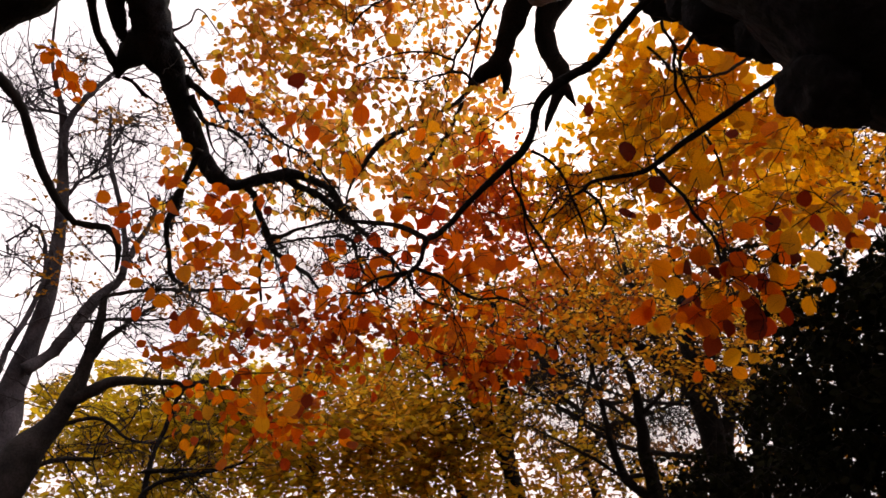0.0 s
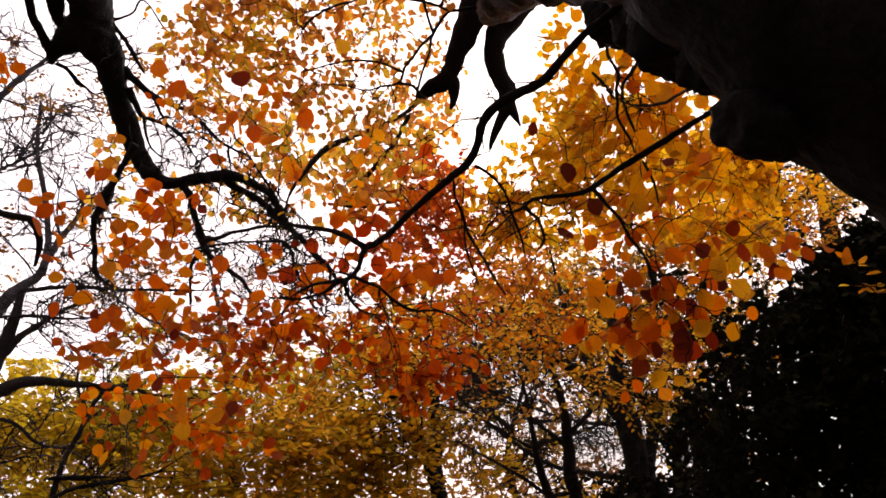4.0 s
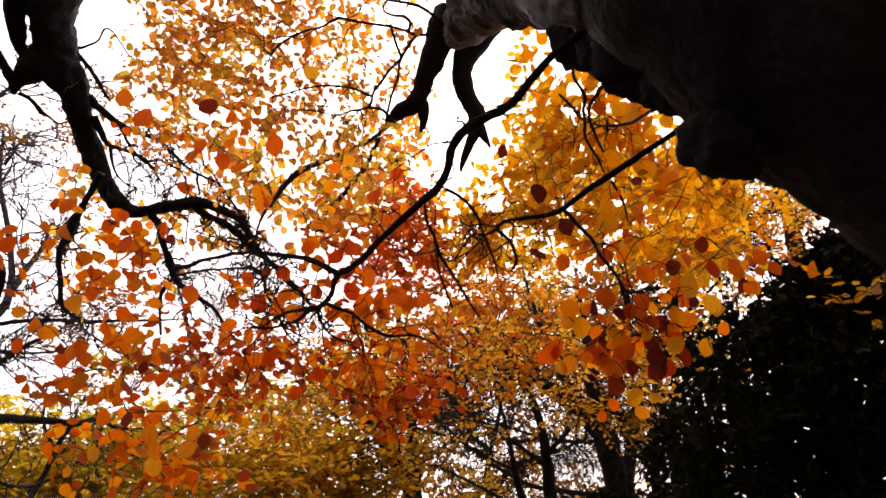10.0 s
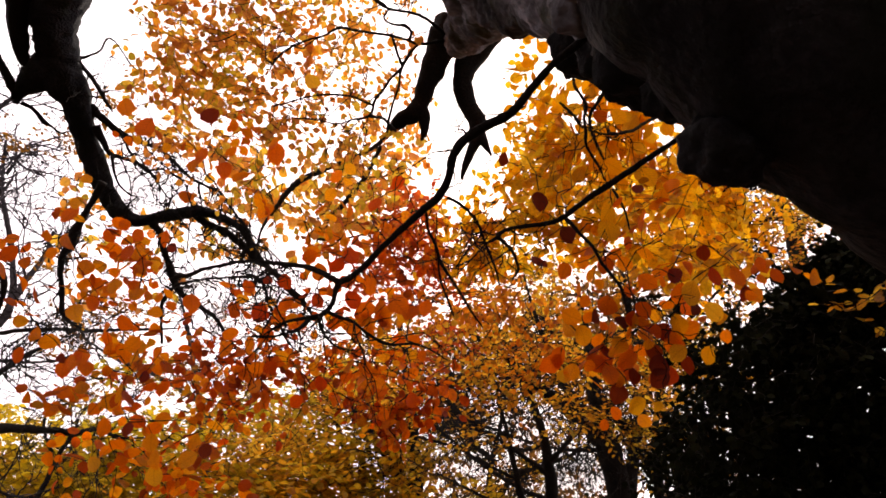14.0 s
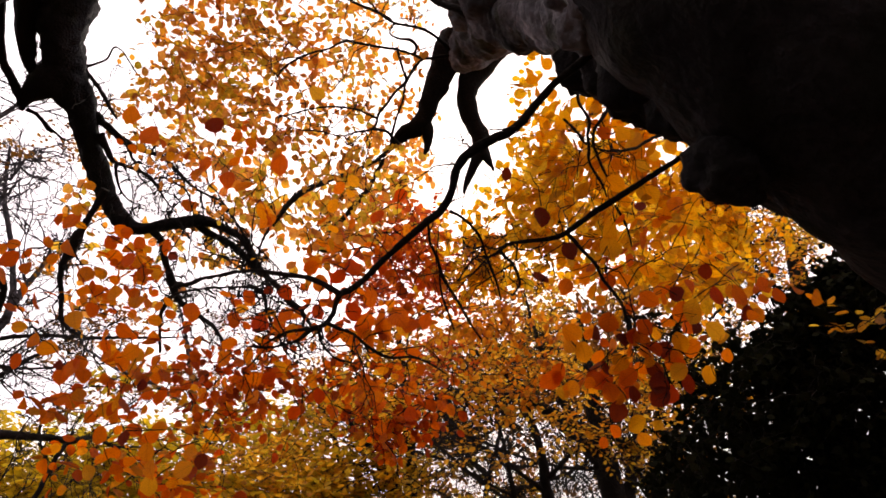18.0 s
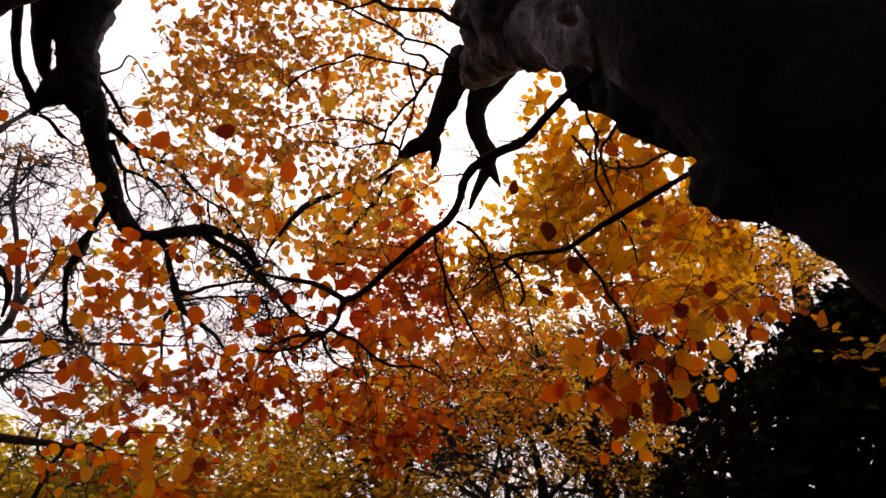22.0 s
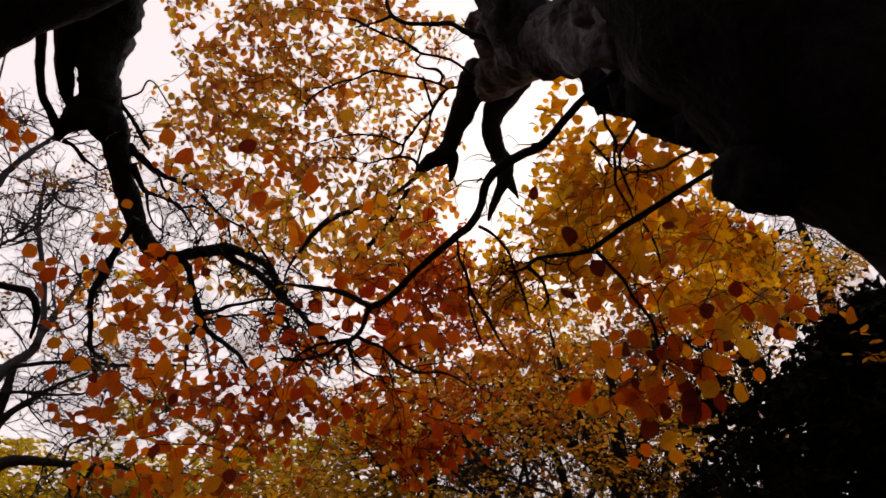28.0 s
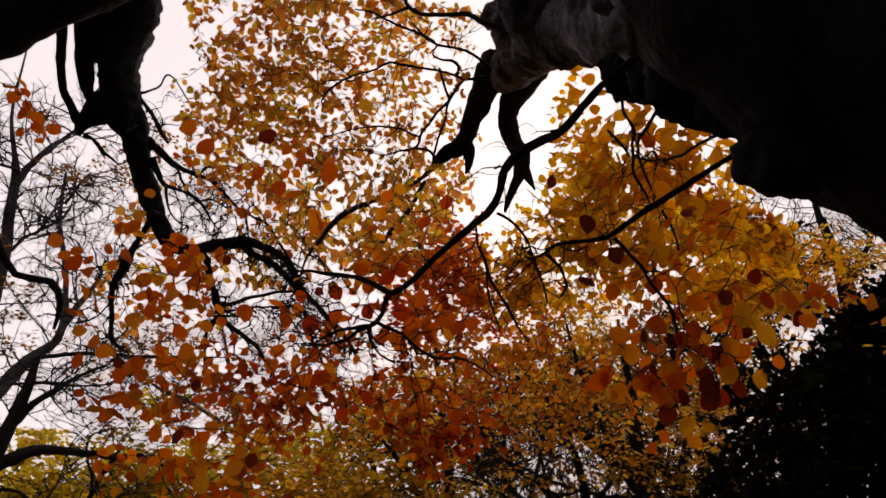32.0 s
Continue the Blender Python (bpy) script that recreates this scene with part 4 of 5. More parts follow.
FAR_B4 = [(2.66, 11.99, 4.61, 0.089), (3.00, 11.59, 5.50, 0.065), (3.17, 11.19, 6.41, 0.045), (3.09, 10.92, 7.07, 0.025)]
FAR_G = [(1.74, 11.39, 2.54, 0.122), (1.54, 10.99, 3.31, 0.103), (1.44, 10.62, 4.00, 0.074), (1.22, 10.25, 4.69, 0.046), (1.01, 9.92, 5.30, 0.028), (0.92, 9.60, 5.92, 0.014)]
FAR_G1 = [(1.48, 10.74, 3.77, 0.043), (1.93, 10.35, 4.19, 0.030), (2.24, 10.00, 4.53, 0.021)]
FAR_G2 = [(1.62, 11.15, 2.99, 0.039), (1.21, 11.21, 2.96, 0.035), (0.86, 11.16, 3.16, 0.031), (0.51, 11.12, 3.34, 0.027), (0.11, 11.07, 3.53, 0.018), (-0.25, 11.03, 3.70, 0.013)]
FAR_G3 = [(1.49, 10.79, 3.60, 0.035), (1.07, 10.72, 3.90, 0.031), (0.68, 10.67, 4.16, 0.026), (0.37, 10.65, 4.38, 0.022), (0.25, 10.57, 4.71, 0.018), (0.32, 10.49, 5.07, 0.014)]
FAR_G4 = [(1.75, 11.40, 2.60, 0.079), (1.30, 11.26, 2.87, 0.075), (1.08, 11.04, 3.30, 0.061), (0.96, 10.80, 3.79, 0.044), (0.85, 10.56, 4.28, 0.026), (0.69, 10.32, 4.75, 0.018)]
FAR_G5 = [(1.00, 10.91, 3.57, 0.031), (0.68, 10.88, 3.72, 0.026), (0.33, 10.83, 3.91, 0.022), (-0.07, 10.80, 4.08, 0.018), (-0.50, 10.79, 4.19, 0.013)]
FAR_H = [(2.96, 10.31, 2.45, 0.102), (2.88, 9.98, 3.08, 0.079), (2.80, 9.64, 3.70, 0.059), (2.88, 9.31, 4.33, 0.039), (3.07, 8.98, 4.95, 0.024)]
FAR_H1 = [(2.84, 9.83, 3.35, 0.047), (2.46, 9.47, 3.82, 0.031), (2.12, 9.12, 4.27, 0.019)]
FAR_D1 = [(1.01, 17.85, 4.24, 0.099), (1.62, 17.42, 4.84, 0.070), (2.44, 17.18, 5.07, 0.049), (3.40, 16.89, 5.42, 0.035)]
FAR_D2 = [(1.09, 17.39, 5.11, 0.084), (0.50, 17.06, 5.59, 0.063), (0.08, 16.60, 6.32, 0.042), (-0.34, 16.20, 6.91, 0.028)]
FAR_C = [(-2.15, 19.53, 3.21, 0.164), (-2.60, 18.76, 4.66, 0.119), (-2.90, 18.06, 5.97, 0.075), (-3.35, 17.43, 7.16, 0.045)]
FAR_D = [(1.35, 18.44, 3.12, 0.116), (0.92, 17.72, 4.49, 0.078), (1.20, 16.99, 5.86, 0.051), (1.49, 16.33, 7.10, 0.031)]
FAR_E = [(-6.05, 10.30, 2.78, 0.043), (-6.02, 10.32, 3.16, 0.037), (-5.96, 10.36, 3.43, 0.037), (-5.91, 10.38, 3.70, 0.038), (-5.86, 10.39, 3.93, 0.035), (-5.79, 10.41, 4.12, 0.032), (-5.73, 10.42, 4.36, 0.017)]
FAR_F = [(6.52, 11.68, 3.07, 0.273), (5.97, 10.48, 5.32, 0.182), (5.61, 9.76, 6.69, 0.137), (5.38, 9.37, 7.41, 0.100), (5.17, 9.12, 7.90, 0.055), (4.97, 8.82, 8.46, 0.027)]
FAR_F1 = [(5.52, 9.59, 7.01, 0.064), (5.79, 9.37, 7.41, 0.041), (5.97, 9.20, 7.74, 0.023)]
FAR_F2 = [(5.41, 9.42, 7.33, 0.055), (4.94, 9.40, 7.22, 0.036), (4.55, 9.51, 6.87, 0.027), (4.25, 9.66, 6.44, 0.018)]
BARE_A6 = [(-6.95, 8.77, 7.83, 0.019), (-6.83, 8.70, 8.06, 0.024), (-6.71, 8.64, 8.27, 0.019), (-6.62, 8.62, 8.38, 0.010)]
BARE_A7 = [(-7.57, 8.83, 6.97, 0.028), (-7.43, 8.80, 7.19, 0.028), (-7.29, 8.84, 7.33, 0.023), (-7.14, 8.86, 7.48, 0.024), (-6.94, 8.88, 7.68, 0.019)]
BARE_B5 = [(-6.20, 7.80, 2.50, 0.044), (-6.06, 7.97, 2.63, 0.035), (-5.92, 8.12, 2.70, 0.032), (-5.77, 8.29, 2.72, 0.025), (-5.63, 8.43, 2.76, 0.015)]
BARE_B6 = [(-5.93, 7.82, 4.40, 0.019), (-5.66, 8.02, 4.50, 0.023), (-5.34, 8.26, 4.56, 0.019), (-5.02, 8.46, 4.67, 0.012)]
FAR_E1 = [(-5.92, 10.37, 3.61, 0.027), (-5.96, 10.31, 3.87, 0.024), (-6.05, 10.23, 4.08, 0.020), (-6.10, 10.16, 4.29, 0.020), (-6.07, 10.15, 4.47, 0.017), (-5.93, 10.22, 4.56, 0.017), (-5.77, 10.30, 4.64, 0.014), (-5.62, 10.39, 4.66, 0.007)]
FAR_E2 = [(-5.84, 9.89, 2.26, 0.040), (-5.84, 9.91, 2.45, 0.038), (-5.69, 10.05, 2.63, 0.032), (-5.39, 10.27, 2.76, 0.029), (-5.00, 10.55, 2.90, 0.026), (-4.69, 10.74, 3.03, 0.013)]
FAR_E3 = [(-5.99, 9.87, 2.74, 0.008), (-5.86, 9.97, 2.78, 0.034), (-5.62, 10.15, 2.82, 0.034), (-5.34, 10.34, 2.87, 0.017)]
FAR_B5 = [(2.62, 11.99, 4.55, 0.074), (2.13, 11.96, 4.80, 0.060), (1.70, 11.89, 5.13, 0.060), (1.31, 11.76, 5.50, 0.050), (0.95, 11.62, 5.85, 0.040), (0.65, 11.45, 6.22, 0.030), (0.41, 11.29, 6.53, 0.020)]
FAR_B6 = [(2.70, 12.24, 4.30, 0.045), (2.14, 12.31, 4.31, 0.035), (1.55, 12.33, 4.42, 0.030), (0.96, 12.30, 4.61, 0.025), (0.36, 12.23, 4.85, 0.020), (-0.07, 12.13, 5.08, 0.015)]
FAR_B7 = [(2.84, 12.37, 3.38, 0.058), (2.19, 12.46, 3.47, 0.049), (1.52, 12.51, 3.57, 0.044), (1.04, 12.49, 3.79, 0.040), (0.55, 12.43, 4.10, 0.035), (0.10, 12.35, 4.43, 0.030), (-0.30, 12.24, 4.75, 0.020), (-0.56, 12.15, 4.98, 0.015)]
FAR_B8 = [(1.66, 12.39, 4.45, 0.035), (1.26, 12.42, 4.34, 0.035), (0.86, 12.38, 4.51, 0.030), (0.46, 12.29, 4.76, 0.025), (0.05, 12.18, 5.04, 0.020), (-0.27, 12.07, 5.29, 0.015)]
FAR_A2 = [(-0.69, 15.39, 3.48, 0.143), (-0.89, 15.28, 4.03, 0.120), (-1.09, 15.17, 4.47, 0.103), (-1.26, 15.04, 4.92, 0.079), (-1.46, 14.91, 5.32, 0.055), (-1.64, 14.77, 5.71, 0.031)]
TRUNK = [(2.011, 1.608, 1.815, 0.4459), (1.554, 1.333, 2.120, 0.3271), (1.104, 1.093, 2.360, 0.2895), (0.859, 0.968, 2.490, 0.2773), (0.629, 0.873, 2.612, 0.2609), (0.476, 0.865, 2.801, 0.2490), (0.385, 1.085, 3.434, 0.2832), (0.063, 1.128, 3.944, 0.2756), (-0.377, 1.092, 4.352, 0.2320)]
BURRS = [(0.480, 0.983, 2.352, 0.0674), (0.422, 1.115, 2.652, 0.0845), (0.371, 1.367, 2.985, 0.0912), (0.511, 0.992, 2.332, 0.0494), (0.453, 1.043, 2.677, 0.1456), (0.400, 1.236, 2.829, 0.0819), (0.437, 1.036, 2.517, 0.0549)]
LIT_BURRS = [(0.335, 1.307, 3.101, 0.0529), (0.316, 1.524, 3.386, 0.0550), (0.362, 1.203, 3.050, 0.0584), (0.178, 2.031, 4.090, 0.1551), (0.111, 2.417, 4.425, 0.1285), (0.129, 1.963, 4.271, 0.1774), (0.007, 2.944, 5.159, 0.0940), (0.275, 1.013, 2.726, 0.0554), (0.269, 0.902, 2.688, 0.0494), (0.301, 0.937, 2.677, 0.0358), (0.246, 1.025, 2.854, 0.0483)]
BOUGH_N = [(0.494, 0.929, 2.723, 0.1646), (0.420, 1.166, 2.953, 0.1380), (0.373, 1.462, 3.295, 0.1269), (0.333, 1.918, 3.828, 0.1416), (0.223, 2.260, 4.167, 0.1482), (0.145, 3.188, 4.991, 0.1457), (0.064, 3.432, 5.150, 0.0975)]

# ---- ground ----
bm = bmesh.new()
bmesh.ops.create_grid(bm, x_segments=120, y_segments=120, size=150)
for v in bm.verts:
    r = math.hypot(v.co.x, v.co.y)
    v.co.z = 0.12 * noise.noise(v.co * 0.4) * min(1, r / 4) - 0.02 + 0.5 * noise.noise(v.co * 0.05) * min(1, r / 25)
    v.co.xy = v.co.xy * (1 + (r / 120) ** 2 * 8)
me = bpy.data.meshes.new("ground")
bm.to_mesh(me)
bm.free()
tagged(link("ground", me, litter), "woodland floor covered with brown fallen leaves", "ground", kind="structure")

# ---- foliage masses: (x, y, z, half widths, how many sprays) ----
CROWN = [
    (-1.34, 3.95, 5.20, 0.70, 0.46, 0.77, 150),
    (-1.81, 3.74, 5.58, 0.34, 0.46, 0.47, 63),
    (-0.85, 4.92, 5.82, 0.38, 0.35, 0.58, 46),
    (-1.30, 3.37, 5.92, 0.78, 0.46, 0.37, 103),
    (-2.14, 4.10, 5.41, 0.18, 0.23, 0.53, 29),
    (-2.46, 4.10, 5.29, 0.12, 0.17, 0.57, 7),
    (-0.79, 4.94, 7.09, 0.40, 0.40, 0.28, 26),
    (-1.19, 5.02, 6.37, 0.23, 0.40, 0.20, 9),
]
CROWN_LOW = [
    (-1.80, 7.78, 6.79, 1.00, 0.65, 0.47, 45),
    (-1.12, 7.81, 6.72, 0.70, 0.56, 0.47, 25),
    (-3.33, 7.66, 6.01, 0.66, 0.47, 0.36, 12),
    (-4.82, 6.90, 6.46, 0.34, 0.47, 0.42, 7),
    (-0.75, 7.86, 7.23, 0.47, 0.37, 0.47, 17),
    (-0.35, 7.75, 7.43, 0.32, 0.28, 0.47, 4),
    (-4.28, 7.32, 6.66, 0.59, 0.37, 0.59, 10),
    (-4.05, 7.80, 5.75, 0.87, 0.47, 0.36, 12),
    (-1.59, 7.09, 6.49, 1.06, 0.56, 0.64, 55),
    (-2.78, 7.21, 6.67, 0.65, 0.47, 0.58, 22),
]
GOLD = [
    (0.40, 2.70, 3.56, 0.19, 0.40, 0.22, 24),
    (0.72, 2.87, 3.45, 0.25, 0.40, 0.20, 28),
    (0.52, 3.11, 3.42, 0.27, 0.40, 0.18, 15),
    (1.12, 3.23, 3.42, 0.21, 0.40, 0.15, 28),
    (0.56, 3.91, 5.34, 0.06, 0.20, 0.13, 4),
    (0.60, 2.81, 3.77, 0.12, 0.30, 0.09, 20),
    (1.37, 3.36, 3.39, 0.16, 0.30, 0.16, 26),
    (0.91, 3.01, 3.61, 0.15, 0.30, 0.09, 18),
    (0.98, 4.56, 4.75, 0.68, 0.40, 0.36, 30),
    (1.53, 4.71, 4.47, 0.41, 0.40, 0.23, 24),
    (1.16, 3.54, 4.11, 0.21, 0.20, 0.11, 14),
    (1.41, 3.62, 3.95, 0.21, 0.20, 0.09, 30),
    (0.89, 3.40, 4.16, 0.21, 0.30, 0.17, 12),
]
GOLDBACK = [
    (1.60, 5.61, 5.97, 0.75, 0.30, 0.35, 29),
    (2.35, 5.88, 5.45, 0.52, 0.30, 0.35, 57),
    (3.14, 6.48, 5.40, 0.37, 0.30, 0.31, 34),
    (0.96, 5.50, 6.17, 0.35, 0.30, 0.29, 18),
    (0.08, 5.56, 4.99, 0.32, 0.30, 0.32, 21),
    (1.25, 5.91, 5.40, 0.81, 0.30, 0.46, 29),
    (2.83, 6.59, 5.18, 0.50, 0.30, 0.31, 52),
    (0.46, 5.46, 5.18, 0.32, 0.30, 0.32, 16),
    (0.44, 6.07, 5.09, 0.35, 0.30, 0.29, 31),
    (0.30, 5.74, 4.65, 0.27, 0.30, 0.22, 21),
    (0.70, 5.80, 5.61, 0.29, 0.30, 0.35, 18),
    (2.12, 5.76, 5.68, 0.35, 0.20, 0.15, 29),
    (2.55, 5.87, 5.48, 0.35, 0.20, 0.15, 39),
    (3.27, 6.38, 5.59, 0.37, 0.20, 0.14, 34),
]
AMBER = [
    (0.37, 7.16, 5.18, 0.53, 0.40, 0.46, 34),
    (0.96, 7.34, 4.83, 0.53, 0.40, 0.40, 32),
    (1.43, 7.59, 4.36, 0.53, 0.40, 0.40, 24),
    (0.67, 8.17, 4.35, 0.63, 0.40, 0.35, 20),
    (-0.16, 7.44, 4.66, 0.40, 0.40, 0.40, 16),
]
ORANGE = [
    (-0.67, 3.42, 2.84, 0.45, 0.50, 0.27, 46),
    (-0.40, 3.52, 2.66, 0.33, 0.50, 0.15, 34),
    (-1.06, 3.35, 2.98, 0.30, 0.50, 0.27, 6),
    (-0.28, 3.18, 3.29, 0.21, 0.50, 0.15, 22),
    (-1.52, 3.77, 2.61, 0.38, 0.50, 0.22, 12),
]
RED = [
    (-0.33, 7.88, 5.96, 0.52, 0.80, 0.52, 50),
    (-0.40, 5.94, 5.13, 0.26, 0.40, 0.29, 20),
    (-0.63, 6.15, 4.72, 0.23, 0.40, 0.17, 16),
    (0.13, 9.02, 5.93, 0.91, 1.00, 0.75, 80),
    (-3.02, 9.45, 5.13, 0.99, 1.00, 0.50, 10),
    (-0.87, 9.30, 5.42, 0.75, 1.00, 0.50, 40),
]
OLIVE_E = [
    (-8.50, 15.51, 4.37, 2.48, 2.00, 0.75, 340),
    (-11.46, 16.05, 5.49, 1.86, 2.00, 0.53, 120),
    (-8.99, 14.40, 3.74, 2.73, 2.00, 0.87, 260),
    (-6.02, 16.27, 2.94, 4.97, 2.00, 0.87, 260),
    (-5.36, 15.87, 5.84, 2.12, 2.00, 0.80, 160),
    (-8.01, 16.30, 5.02, 3.18, 2.00, 0.66, 240),
]
OLIVE_C = [
    (-4.03, 16.30, 5.02, 2.65, 2.00, 1.06, 340),
    (-2.60, 16.73, 6.35, 2.11, 2.00, 1.13, 150),
]
OLIVE_D = [
    (0.22, 16.40, 6.98, 1.97, 2.00, 1.27, 150),
    (2.47, 15.80, 8.10, 1.83, 2.00, 1.41, 90),
    (2.75, 16.99, 5.86, 1.69, 2.00, 0.99, 36),
    (-0.34, 17.59, 4.74, 1.69, 2.00, 0.70, 36),
]
BROWN = [
    (-2.14, 14.54, 4.08, 1.39, 1.50, 0.81, 220),
    (-4.11, 14.64, 3.88, 1.39, 1.50, 0.58, 160),
    (-1.91, 15.13, 2.95, 3.48, 1.50, 0.70, 200),
    (1.11, 14.75, 3.67, 1.39, 1.50, 0.46, 36),
]
FARWOODS = [
    (-15.87, 29.50, 5.74, 7.42, 4.00, 0.93, 250),
    (-6.60, 29.07, 6.56, 7.65, 4.00, 1.39, 350),
    (2.68, 28.96, 6.77, 6.03, 4.00, 1.39, 50),
    (8.52, 26.39, 7.35, 3.45, 4.00, 2.37, 120),
    (3.57, 24.98, 10.01, 3.88, 3.00, 1.94, 80),
    (-4.28, 30.48, 3.90, 18.55, 4.00, 1.62, 350),
    (4.64, 27.60, 5.07, 5.38, 3.00, 1.08, 90),
    (2.58, 26.57, 9.15, 4.47, 3.00, 1.57, 50),
    (2.06, 24.27, 11.34, 3.02, 3.00, 2.37, 150),
    (5.72, 24.57, 10.77, 3.02, 3.00, 2.80, 190),
    (-1.39, 24.77, 10.39, 2.58, 3.00, 1.72, 120),
    (7.44, 23.36, 13.06, 2.37, 3.00, 1.72, 120),
]
THICK = [
    (0.86, 8.40, 4.97, 1.12, 1.00, 0.75, 62),
    (1.87, 8.10, 4.48, 0.77, 1.00, 0.63, 44),
    (-0.63, 8.68, 4.45, 1.04, 1.00, 0.52, 120),
    (2.62, 7.62, 4.31, 0.40, 0.80, 0.60, 75),
    (1.22, 9.57, 3.84, 1.02, 1.00, 0.47, 26),
    (2.50, 9.14, 3.59, 0.45, 0.80, 0.60, 40),
    (-2.12, 8.79, 4.25, 1.04, 1.00, 0.45, 64),
    (2.42, 3.67, 3.22, 0.09, 0.10, 0.12, 5),
]
BAREFAR = [
    (-5.40, 14.41, 6.45, 1.99, 1.00, 0.75, 70),
    (-7.88, 13.94, 7.33, 1.99, 1.00, 0.99, 63),
    (-5.65, 13.71, 7.77, 1.49, 1.00, 0.75, 35),
]
SHADE = [
    (2.42, 6.68, 2.90, 0.27, 0.50, 0.43, 170),
    (2.45, 5.86, 3.37, 0.20, 0.40, 0.30, 40),
    (2.44, 5.11, 3.70, 0.18, 0.40, 0.18, 50),
    (2.45, 6.98, 2.32, 0.38, 0.50, 0.32, 170),
    (1.89, 7.75, 2.47, 0.46, 0.40, 0.25, 150),
    (2.22, 7.08, 2.86, 0.25, 0.40, 0.31, 70),
    (1.63, 8.33, 2.40, 0.42, 0.40, 0.21, 70),
]
FARRIGHT = [
    (4.33, 9.97, 6.29, 0.91, 1.00, 0.64, 100),
    (3.14, 11.16, 6.19, 1.29, 1.00, 1.09, 80),
    (2.14, 10.74, 6.98, 1.09, 1.00, 0.80, 70),
    (3.53, 11.72, 5.13, 0.70, 1.00, 0.89, 24),
]
FAREDGE = [
    (5.10, 8.71, 6.52, 0.50, 0.80, 0.66, 90),
    (5.41, 8.23, 5.30, 0.30, 0.50, 0.37, 30),
    (4.52, 8.75, 6.45, 0.33, 0.60, 0.50, 30),
]
BAREFEW = [
    (-5.70, 7.80, 7.17, 1.26, 1.00, 1.26, 28),
    (-5.94, 8.53, 5.78, 0.94, 1.00, 0.63, 24),
    (-4.95, 8.64, 4.51, 1.34, 1.00, 0.45, 28),
    (-6.88, 7.17, 7.87, 0.99, 1.00, 1.24, 12),
]
HOLLY = [
    (2.35, 4.37, 2.77, 0.69, 0.50, 0.62, 520),
    (2.61, 4.28, 3.36, 0.34, 0.40, 0.27, 200),
    (1.84, 4.50, 2.51, 0.33, 0.50, 0.47, 190),
    (3.46, 4.96, 2.93, 0.58, 0.50, 0.99, 560),
    (2.24, 4.76, 2.03, 0.95, 0.60, 0.33, 340),
    (2.11, 4.27, 3.16, 0.22, 0.40, 0.22, 54),
    (2.96, 4.12, 3.66, 0.23, 0.30, 0.15, 110),
    (2.82, 4.07, 3.75, 0.19, 0.20, 0.08, 90),
    (2.69, 4.10, 3.70, 0.13, 0.20, 0.11, 90),
    (2.50, 4.15, 3.59, 0.13, 0.20, 0.10, 50),
    (2.48, 4.40, 2.49, 0.53, 0.40, 0.53, 320),
]
NEARWEST = [
    (-1.35, 1.95, 2.70, 0.09, 0.15, 0.06, 2),
    (-1.20, 2.09, 2.63, 0.10, 0.15, 0.08, 2),
    (-1.07, 2.12, 2.71, 0.10, 0.15, 0.08, 2),
    (-1.04, 2.20, 2.56, 0.12, 0.15, 0.08, 2),
    (-1.25, 2.17, 2.38, 0.11, 0.15, 0.07, 2),
    (-1.39, 2.04, 2.48, 0.07, 0.15, 0.07, 1),
    (-0.74, 2.31, 2.60, 0.10, 0.15, 0.08, 2),
]
GOLD_EDGE = [
    (0.77, 2.37, 3.48, 0.15, 0.25, 0.08, 10),
    (0.88, 2.33, 3.48, 0.10, 0.25, 0.05, 8),
    (0.55, 2.33, 3.61, 0.12, 0.25, 0.08, 8),
    (0.48, 2.41, 3.53, 0.10, 0.25, 0.07, 5),
    (0.96, 2.42, 3.33, 0.10, 0.25, 0.07, 9),
    (0.33, 2.23, 3.77, 0.08, 0.25, 0.10, 2),
    (0.67, 2.41, 3.48, 0.15, 0.25, 0.07, 5),
]
NEARLEFT = [
    (-1.18, 1.92, 2.56, 0.20, 0.20, 0.25, 7),
    (-1.02, 1.93, 2.45, 0.14, 0.20, 0.16, 4),
    (-1.17, 2.11, 2.31, 0.22, 0.20, 0.13, 6),
    (-0.84, 2.10, 2.13, 0.10, 0.20, 0.09, 5),
    (-1.03, 2.25, 2.05, 0.18, 0.20, 0.07, 4),
]
NEARMID = [
    (-0.31, 1.78, 2.62, 0.15, 0.20, 0.08, 5),
    (-0.46, 1.74, 2.80, 0.14, 0.20, 0.07, 2),
    (-0.25, 1.89, 2.41, 0.19, 0.20, 0.10, 6),
    (-0.58, 1.95, 2.40, 0.16, 0.20, 0.09, 2),
]
NEARRIGHT = [
    (0.48, 1.77, 2.33, 0.14, 0.12, 0.13, 6),
    (0.48, 1.80, 2.70, 0.19, 0.20, 0.10, 4),
    (0.64, 1.78, 2.40, 0.08, 0.12, 0.10, 3),
    (0.84, 1.78, 2.53, 0.07, 0.10, 0.07, 2),
]
NEARTOP = [
    (-1.60, 1.61, 3.15, 0.08, 0.15, 0.08, 3),
    (-0.72, 2.04, 3.30, 0.32, 0.20, 0.19, 5),
]

